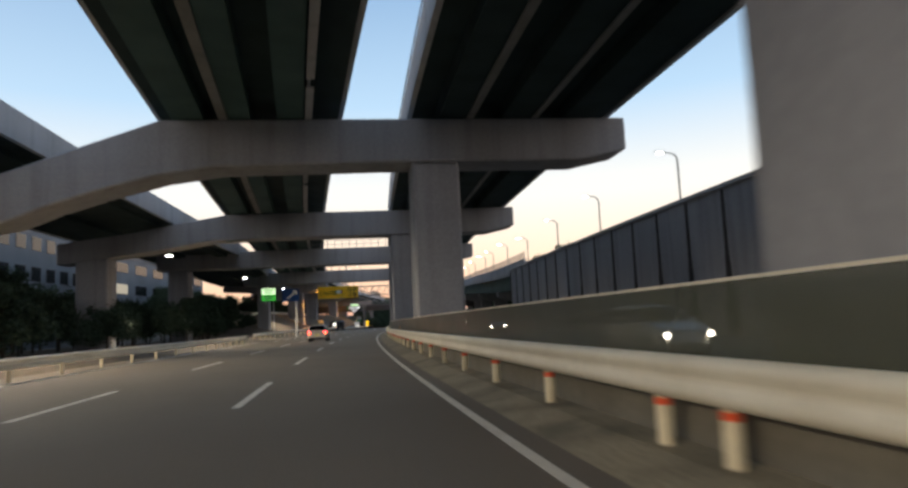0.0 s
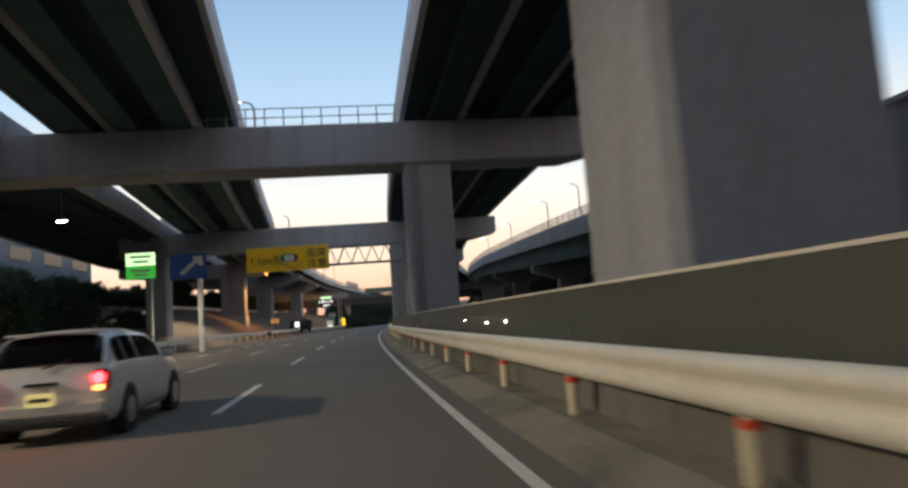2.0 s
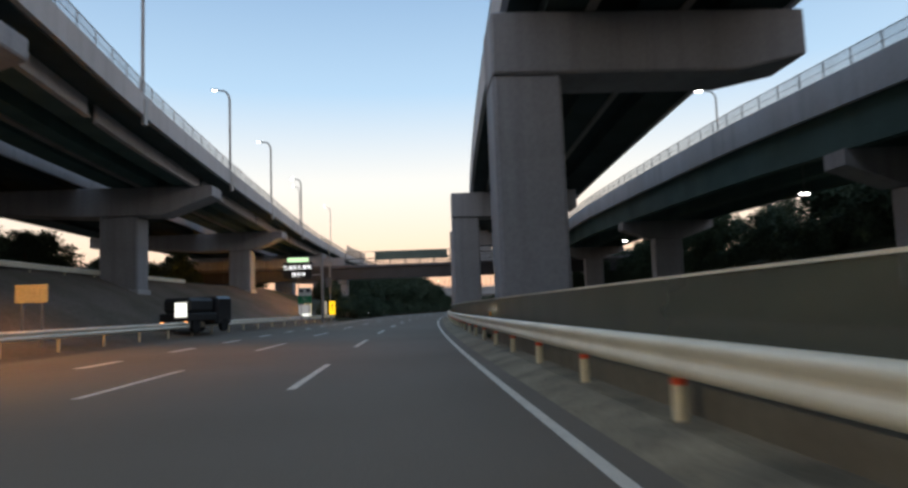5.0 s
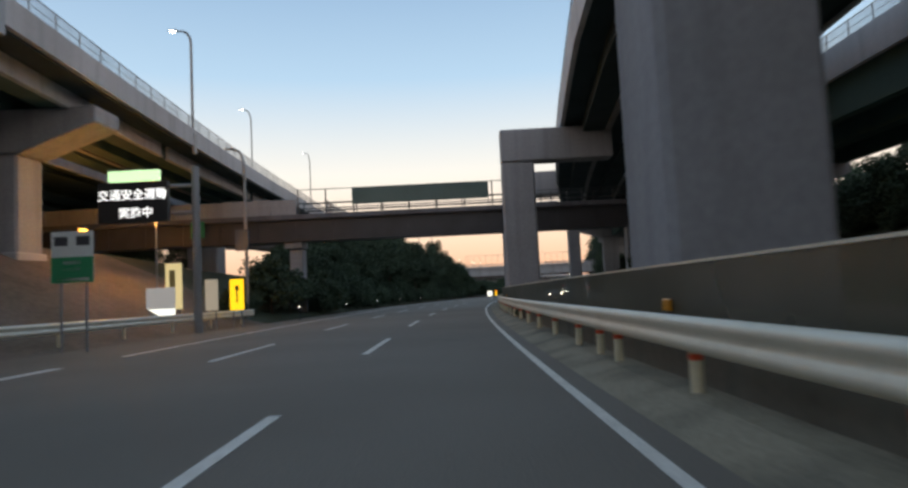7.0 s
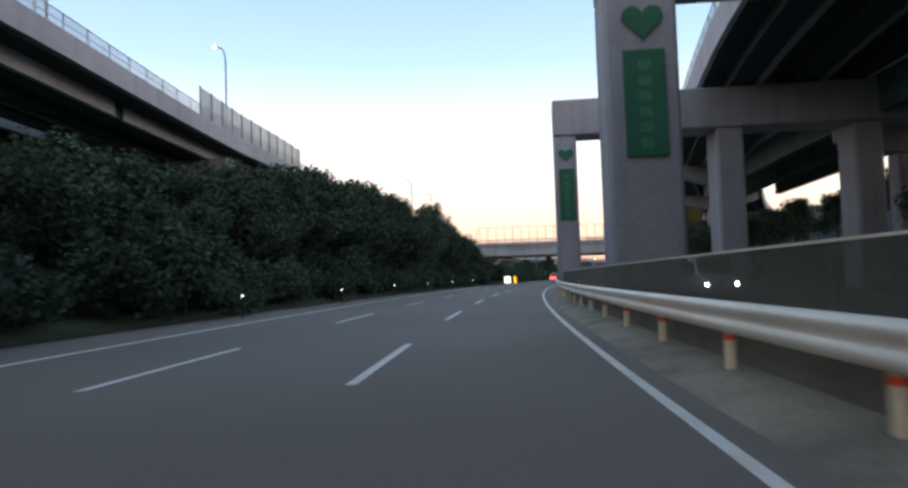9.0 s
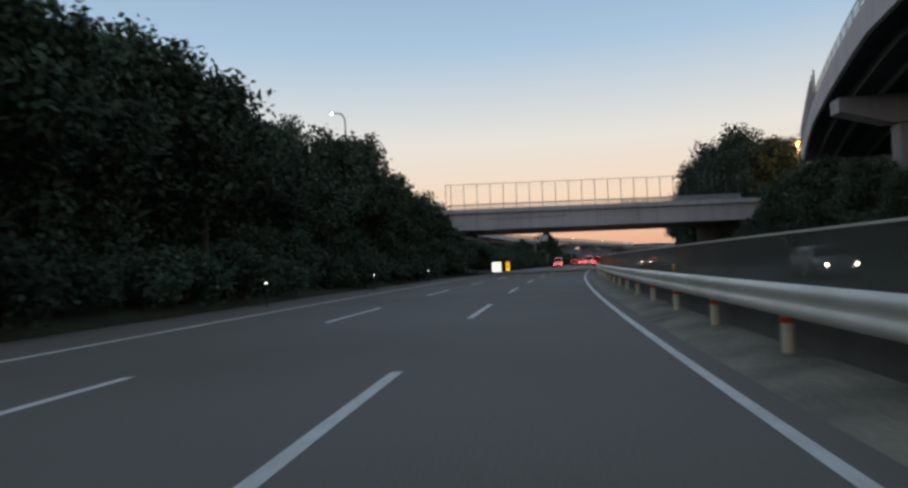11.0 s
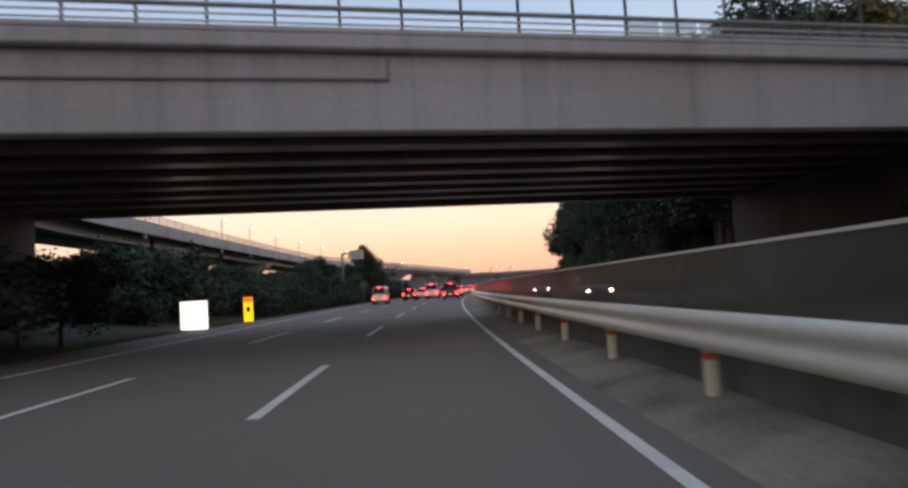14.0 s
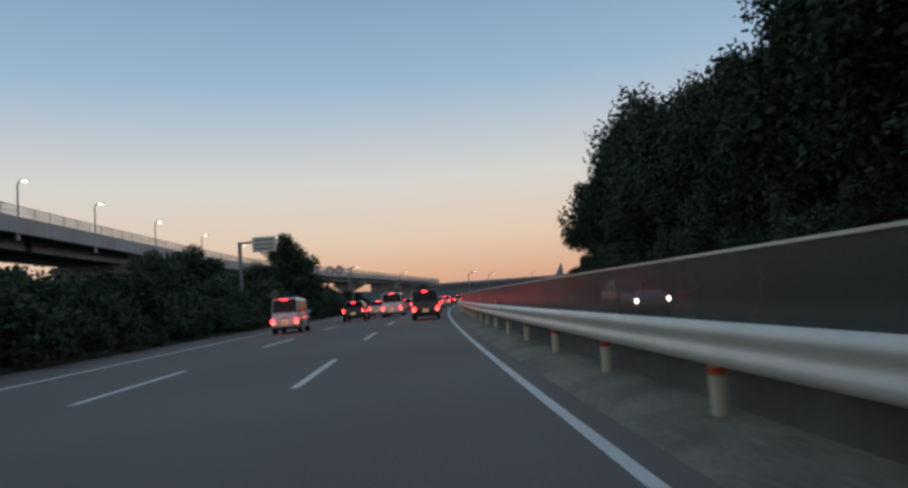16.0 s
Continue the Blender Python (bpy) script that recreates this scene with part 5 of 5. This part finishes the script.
def tree(name, label, high, spread, trunk, leaves, size, seed, category="tree", group="", leaf=LEAF):
    """A tapered trunk with limbs, and a crown of single leaves clumped round the limb ends."""
    rnd = random.Random(seed)
    t = thing(name, label, category, group)
    bm = bmesh.new()
    ends = []
    top = Vector((rnd.uniform(-0.3, 0.3), rnd.uniform(-0.3, 0.3), high * 0.8))
    rod(bm, (0, 0, -0.5), (top.x * 0.4, top.y * 0.4, high * 0.4), trunk, trunk * 0.7, 8)
    rod(bm, (top.x * 0.4, top.y * 0.4, high * 0.4), top, trunk * 0.7, trunk * 0.2, 7)
    ends.append(top)
    for k in range(15):
        f = rnd.uniform(0.12, 0.95)
        a = k * 2.4 + rnd.uniform(-0.5, 0.5)
        foot = Vector((top.x * 0.5 * f, top.y * 0.5 * f, high * (0.15 + 0.6 * f)))
        reach = spread * (1.05 - 0.6 * f) * rnd.uniform(0.7, 1.1)
        tip = foot + Vector((math.cos(a) * reach, math.sin(a) * reach, high * rnd.uniform(0.04, 0.2)))
        rod(bm, foot, tip, trunk * 0.3, trunk * 0.08, 5)
        ends.append(tip)
        ends.append(foot.lerp(tip, 0.55) + Vector((0, 0, 0.3)))
    part("trunk", tidy(bm), BARK, t)
    verts, faces = [], []
    per = leaves // len(ends)
    for e in ends:
        rad = spread * rnd.uniform(0.3, 0.52)
        for _ in range(per):
            while True:
                d = Vector((rnd.uniform(-1, 1), rnd.uniform(-1, 1), rnd.uniform(-0.85, 0.85)))
                if d.length < 1:
                    break
            d *= 0.55 + 0.45 * rnd.random()
            c = e + d * rad
            if c.z < 0.05:
                continue
            x = Vector((rnd.gauss(0, 1), rnd.gauss(0, 1), rnd.gauss(0, 0.7))).normalized()
            y = x.cross(Vector((rnd.gauss(0, 1), rnd.gauss(0, 1), rnd.gauss(0, 1)))).normalized()
            q = size * rnd.uniform(0.6, 1.3)
            i = len(verts)
            verts += [c - x * q * 0.5, c + y * q * 0.27, c + x * q * 0.5, c - y * q * 0.27]
            faces.append((i, i + 1, i + 2, i + 3))
    me = bpy.data.meshes.new("crown")
    me.from_pydata([tuple(v) for v in verts], [], faces)
    me.materials.append(leaf)
    ob = new("crown", me)
    ob.parent = t
    return t


kinds = [
    tree("tree", "dark green broadleaf tree with a ragged crown on the verge", 7.5, 2.6, 0.16, 6500, 0.26, 1, group="verge trees"),
    tree("tree", "dark green broadleaf tree with a ragged crown on the verge", 8.5, 2.9, 0.18, 7000, 0.28, 2, group="verge trees"),
    tree("tree", "tall slender dark tree with an open crown", 10.0, 2.4, 0.2, 6000, 0.28, 3, group="verge trees"),
    tree("tree", "tall dense dark tree on the hillside above the opposite lanes", 14.5, 4.4, 0.3, 15000, 0.36, 6, group="hillside trees", leaf=SHADED_LEAF),
    tree("tree", "tall dense dark tree on the hillside above the opposite lanes", 16.0, 4.8, 0.32, 16000, 0.38, 7, group="hillside trees", leaf=SHADED_LEAF),
    tree("bush", "dense dark green roadside bush", 2.6, 1.7, 0.08, 5000, 0.2, 4, "bush", "verge bushes"),
    tree("bush", "dense dark green roadside bush", 3.4, 2.0, 0.1, 5500, 0.22, 5, "bush", "verge bushes"),
]
used = [0] * len(kinds)


def plant(k, s, u, z, scale, rnd):
    m = stand(s, u, z, rnd.uniform(0, 360))
    if used[k]:
        o = copy_thing(kinds[k], m)
    else:
        used[k] = 1
        o = kinds[k]
        o.matrix_world = m
    o.scale = (scale * rnd.uniform(0.9, 1.1), scale * rnd.uniform(0.9, 1.1), scale * rnd.uniform(0.9, 1.12))


def undergrowth(label, spots_):
    """Bushes that nobody could count, joined into one mesh."""
    rnd = random.Random(len(spots_))
    co, faces, at = [], [], 0
    for s, u, z, scale in spots_:
        src = rnd.choice([kinds[5], kinds[6]])
        crown = [c for c in src.children if c.name.startswith("crown")][0].data
        v = np.empty(len(crown.vertices) * 3)
        crown.vertices.foreach_get("co", v)
        m = np.array(stand(s, u, z, rnd.uniform(0, 360)))
        co.append((v.reshape(-1, 3) * scale) @ m[:3, :3].T + m[:3, 3])
        faces.append(np.arange(at, at + len(v) // 3).reshape(-1, 4))
        at += len(v) // 3
    me = bpy.data.meshes.new("undergrowth")
    me.from_pydata(np.concatenate(co).tolist(), [], np.concatenate(faces).tolist())
    me.materials.append(LEAF)
    tagged(new("undergrowth", me), label, "undergrowth", kind="stuff")


rnd = random.Random(11)
# the long thicket along the verge between the two bridges
s = 229.0
while s < 336:
    plant(rnd.choice((5, 6)), s + rnd.uniform(-1, 1), -14.5 + rnd.uniform(-0.4, 0.3), -0.4, rnd.uniform(0.85, 1.2), rnd)
    s += 2.6
s = 234.0
while s < 337:
    h = float(np.interp(s, [234, 243, 250, 256, 261, 272, 288, 305, 318, 332], [0.5, 0.66, 0.74, 0.86, 1.1, 1.28, 1.33, 1.2, 1.1, 1.08]))
    plant(rnd.choice((0, 1)), s + rnd.uniform(-1, 1), -16.8 + rnd.uniform(-0.8, 0.6), 1.0, h * rnd.uniform(0.86, 1.04), rnd)
    s += 3.4
low = []
s = 241.0
while s < 340:
    low.append((s, -18.4 + rnd.uniform(-0.6, 0.6), 0.9, rnd.uniform(1.3, 1.7)))
    low.append((s + 1.5, -21.5 + rnd.uniform(-0.6, 0.6), 2.2, rnd.uniform(1.3, 1.8)))
    s += 3.2
undergrowth("dark tangled undergrowth filling the roadside thicket", low)
s = 240.0
while s < 340:
    h = float(np.interp(s, [240, 247, 256, 262, 269, 281, 298, 318, 340], [0.5, 0.55, 0.6, 0.85, 1.08, 1.2, 1.2, 1.08, 0.95]))
    plant(rnd.choice((0, 1, 2)), s + rnd.uniform(-1, 1), -20.2 + rnd.uniform(-1.2, 1.0), 2.5, h * rnd.uniform(0.85, 1.1), rnd)
    s += 4.6
for s, u, z, h in ((335.4, -15.6, 0.2, 0.86), (333.4, -16.4, 0.2, 0.95), (330, -16.9, 0.4, 0.88), (326, -18, 0.8, 0.92), (322, -19, 1.5, 0.95)):
    plant(1, s, u, z, h, rnd)
plant(6, 336.0, -14.3, -0.3, 1.45, rnd)
plant(5, 337.0, -15.6, -0.3, 1.9, rnd)
plant(6, 334.0, -14.6, -0.3, 1.3, rnd)
# behind the second bridge
s = 360.0
while s < 470:
    plant(rnd.choice((5, 6)), s + rnd.uniform(-1, 1), (-15.0 if s > 371 else -16.3) + rnd.uniform(-0.5, 0.5), -0.5, rnd.uniform(0.95, 1.3), rnd)
    if not 354 < s < 371:
        plant(rnd.choice((5, 6)), s + 0.8, -13.95 + rnd.uniform(-0.2, 0.1), -0.5, rnd.uniform(0.5, 0.75), rnd)
    plant(rnd.choice((5, 6)), s + 1.3, -18.6 + rnd.uniform(-0.8, 0.5), 0.0, rnd.uniform(1.0, 1.4), rnd)
    s += 3.4
# bushes added as filler to block the sky gap below the deck
low = []
s = 366.0
while s < 470:
    low.append((s, -21.5 + rnd.uniform(-0.7, 0.7), 0.2, rnd.uniform(1.1, 1.4)))
    low.append((s + 1.7, -25.0 + rnd.uniform(-0.8, 0.8), 0.2, rnd.uniform(1.2, 1.6)))
    s += 3.6
undergrowth("dark undergrowth on the bank below the elevated road", low)
for s, u, h in ((404, -17.2, 0.66), (411, -17.3, 0.84), (423, -16.6, 0.75), (434, -15.2, 0.85), (446, -17, 0.6)):
    plant(1, s, u, 0.3, h, rnd)
plant(2, 428.5, -15.3, 0.2, 0.98, rnd)
plant(2, 430, -14.6, 0.0, 0.85, rnd)
# hillside on the other side
s = 374.0
while s < 440:
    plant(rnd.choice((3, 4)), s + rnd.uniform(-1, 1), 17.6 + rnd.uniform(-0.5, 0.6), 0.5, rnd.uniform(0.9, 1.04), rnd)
    plant(rnd.choice((0, 1)), s + 2.5, 15.9 + rnd.uniform(-0.3, 0.3), 0.2, rnd.uniform(0.6, 0.95), rnd)
    plant(rnd.choice((5, 6)), s + 1.2, 14.9, 0.0, rnd.uniform(0.8, 1.1), rnd)
    plant(rnd.choice((5, 6)), s + 4.0, 15.1, 0.0, rnd.uniform(0.9, 1.2), rnd)
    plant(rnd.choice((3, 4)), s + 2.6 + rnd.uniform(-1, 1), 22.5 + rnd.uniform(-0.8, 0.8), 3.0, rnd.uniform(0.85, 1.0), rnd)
    s += 5.4
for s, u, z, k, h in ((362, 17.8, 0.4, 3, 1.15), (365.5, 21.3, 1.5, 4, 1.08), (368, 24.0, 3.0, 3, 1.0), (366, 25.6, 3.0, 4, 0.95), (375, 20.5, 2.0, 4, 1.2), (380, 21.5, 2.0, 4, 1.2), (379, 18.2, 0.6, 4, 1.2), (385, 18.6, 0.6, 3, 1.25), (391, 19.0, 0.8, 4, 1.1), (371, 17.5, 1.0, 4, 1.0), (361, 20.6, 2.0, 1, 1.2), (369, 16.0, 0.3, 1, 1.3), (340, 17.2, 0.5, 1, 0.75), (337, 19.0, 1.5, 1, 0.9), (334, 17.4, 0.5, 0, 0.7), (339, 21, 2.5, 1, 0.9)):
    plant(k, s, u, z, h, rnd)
for k in range(34):
    s = 222 + k * 3.4
    plant(rnd.choice((5, 6, 0)), s, 17.8 + rnd.uniform(-0.5, 1.5), 0.4, rnd.uniform(0.7, 1.05) * (1.1 if s > 300 else 0.9), rnd)
    if k % 2:
        plant(rnd.choice((0, 1)), s + 1, 21.5 + rnd.uniform(-1, 1.5), 2.0, rnd.uniform(0.6, 0.75), rnd)
# behind and under the side elevated road: growth added to block a bright gap
low = []
for k in range(40):
    s = 80 + k * 4.2 + rnd.uniform(-1, 1)
    plant(rnd.choice((0, 1)), s, 29.5 + rnd.uniform(-1, 2), 3.0, rnd.uniform(0.85, 1.1), rnd)
    low.append((s + 2, 27.2, 3.0, rnd.uniform(1.0, 1.5)))
for k in range(6):
    plant(rnd.choice((5, 6)), 58 + k * 3.2, 19.6, 5.9, rnd.uniform(0.5, 0.8), rnd)
# dark growth behind the left-hand decks
for k in range(38):
    s = 4 + k * 4.2 + rnd.uniform(-1, 1)
    if s < 110:
        plant(rnd.choice((0, 1)), s, -29.5 + rnd.uniform(-1.5, 1.5), 0.2, rnd.uniform(0.65, 0.95), rnd)
        plant(rnd.choice((5, 6)), s + 2, -25 + rnd.uniform(-1, 1), 0.2, rnd.uniform(1.0, 1.5), rnd)
    else:
        low.append((s, -38 + rnd.uniform(-1.5, 1.5), 5.0, rnd.uniform(1.0, 1.35)))
        low.append((s + 2, -41 + rnd.uniform(-1.5, 1.5), 5.0, rnd.uniform(1.1, 1.5)))
for k in range(22):
    low.append((165 + k * 4.2, -39 + rnd.uniform(-2, 2), 5.0, rnd.uniform(1.1, 1.6)))
undergrowth("dark undergrowth behind the elevated roads", low)
# weeds by the median rail
for s, u, h in ((200.6, 1.25, 0.16), (201.4, 1.2, 0.12), (202.2, 1.25, 0.13), (146.0, 1.25, 0.08)):
    plant(5, s, u, 0.1, h, rnd)
# growth round the abutments of the second bridge
for k in range(6):
    plant(rnd.choice((5, 6)), 338.5 + k * 2.2, -14.4 + 0.1 * k, 0.1, rnd.uniform(0.75, 1.1), rnd)
    plant(rnd.choice((5, 6)), 339 + k * 2.0, 16.4, 0.1, rnd.uniform(0.9, 1.2), rnd)
for s, u, h in ((341, -16.0, 1.5), (342.5, -18.4, 1.7), (340, -20.5, 1.9)):
    plant(6, s, u, 0.4, h, rnd)
# under and beside the elevated roads at the start
for s, u, h in ((40, -19, 0.9), (48, -22, 1.1), (62, -21, 1.3), (70, -19, 1.1), (78, -22, 1.2), (84, -24, 1.2), (34, -22, 1.1), (28, -20, 1.1), (20, -21, 1.2), (12, -20, 1.1), (92, -25, 1.3), (52, -25, 1.3), (66, -26, 1.3), (100, -28, 1.3)):
    plant(rnd.choice((5, 6)), s, u, 0.2, h, rnd)
for s, u, h in ((337, -15.6, 0.95), (341, -16.6, 1.1), (338, -19.5, 1.3), (66, -20.5, 0.75), (82, -27, 0.7), (45, -27, 0.6), (150, -31, 0.7), (160, -33, 0.7), (168, -30, 0.6), (180, -34, 0.7)):
    plant(0, s, u, 0.3 if s < 100 or s > 300 else 4.6, h, rnd)
# a clump of bushes at the foot of the slope
for s, u, h in ((212, -15.2, 0.55), (216, -15.6, 0.75), (219.5, -15.0, 1.15), (223, -14.6, 1.2), (226, -14.4, 1.0), (214, -19, 0.6), (222, -17, 0.8), (226, -16.5, 1.0), (134, -14.6, 0.2)):
    plant(rnd.choice((5, 6)), s, u, 0.3, h, rnd)

# ---- buildings beside the start ----
FACADE = material("pale_facade", (0.19, 0.215, 0.245), 0.8, spots=0.06, coarse=0.2, stain=0.3)
WINDOW = material("window_glass", (0.03, 0.035, 0.04), 0.15, bump=0)
WINDOW_LIT = glow("lit_window", (1.0, 0.9, 0.7), 0.25)


def block(s, u, long, deep, high, storeys, bays, label, lit=()):
    h = thing("office_building", label, "building", "roadside buildings", at=stand(s, u))
    bm = bmesh.new()
    box(bm, (-deep, 0, -0.4), (0, long, high), bevel=0.05)
    part("wall", tidy(bm), FACADE, h)
    bm = bmesh.new()
    box(bm, (-deep - 0.15, -0.15, high), (0.15, long + 0.15, high + 0.5), bevel=0.05)
    part("roof", tidy(bm), CONCRETE, h)
    storey = high / storeys
    for a in range(storeys):
        for k in range(bays):
            y = (k + 0.2) * long / bays
            z = a * storey + storey * 0.32
            bm = bmesh.new()
            box(bm, (0.0, y, z), (0.06, y + 0.6 * long / bays, z + storey * 0.45), bevel=0.01)
            part("window", tidy(bm), WINDOW_LIT if (a, k) in lit else WINDOW, h)
        for k in range(max(2, bays // 2)):
            x = -deep + (k + 0.2) * deep / max(2, bays // 2)
            bm = bmesh.new()
            box(bm, (x, -0.06, z), (x + 0.6 * deep / max(2, bays // 2), 0.0, z + storey * 0.45), bevel=0.01)
            part("window", tidy(bm), WINDOW, h)
    return h


block(58, -36, 30, 30, 13.0, 4, 9, "pale blue-grey office block with rows of dark windows", {(1, 2), (2, 7)})
block(92, -42, 60, 20, 14.0, 4, 7, "pale grey building with dark windows behind the bushes", {(2, 1)})
block(-14, -40, 68, 26, 14.5, 5, 10, "long pale building beside the elevated road", {(2, 3), (2, 4)})

# ---- distance ----
HILL = material("far_hill", (0.06, 0.075, 0.08), 0.95, spots=0.2, coarse=0.01, fine=0.05, bump=0)
for k, (far, high, seed) in enumerate(((1500, 26, 3.1), (2300, 60, 9.7))):
    bm = bmesh.new()
    low, up = [], []
    for i in range(121):
        x = -2600 + i * 43
        y = far - (x * x) / 9000
        z = 4 + high * (0.5 + 0.5 * noise.fractal(Vector((x * 0.0022, seed, 0)), 1.0, 2.0, 5))
        low.append(bm.verts.new((x, y, -1)))
        up.append(bm.verts.new((x, y + 60, max(2, z))))
    for i in range(120):
        bm.faces.new((low[i], low[i + 1], up[i + 1], up[i]))
    tagged(part("backdrop", tidy(bm), HILL), "low dark hills on the horizon", "hills", kind="structure")
far = thing("overbridge", "long elevated road crossing the motorway in the distance", "bridge", kind="structure", at=stand(655, 0, 0, 14))
bm = bmesh.new()
box(bm, (-60, 0, 5.0), (70, 9, 6.4), bevel=0.05)
part("deck", tidy(bm), DARK_EDGE, far)
bm = bmesh.new()
box(bm, (-60, -0.2, 6.4), (70, 0.1, 7.3))
part("parapet", tidy(bm), CONCRETE, far)
for x in (-44, -22, 20, 44):
    bm = bmesh.new()
    box(bm, (x - 1, 3, -0.4), (x + 1, 5.5, 5.0), bevel=0.1)
    part("column", tidy(bm), CONCRETE, far)
for s, u, h in ((480, -18.5, 7.5), (500, 1.0, 5.8), (520, -16, 7.5), (540, 3.0, 6.5), (585, -20, 8), (600, 12, 8)):
    street_lamp(s, u, 0.0, h, 1.5, "distant lit street lamp beside the motorway", LAMP_FAR)
fin = thing("wing_panel", "pointed grey concrete panel beyond the median screen", "panel", at=stand(490, 17.4))
bm = bmesh.new()
extrude(bm, [(-1.7, -0.4), (1.3, -0.4), (1.2, 5.0), (1.0, 6.2), (0.2, 4.6), (-0.8, 3.0), (-1.5, 2.2)], 0.3)
part("face", tidy(bm), CONCRETE, fin)
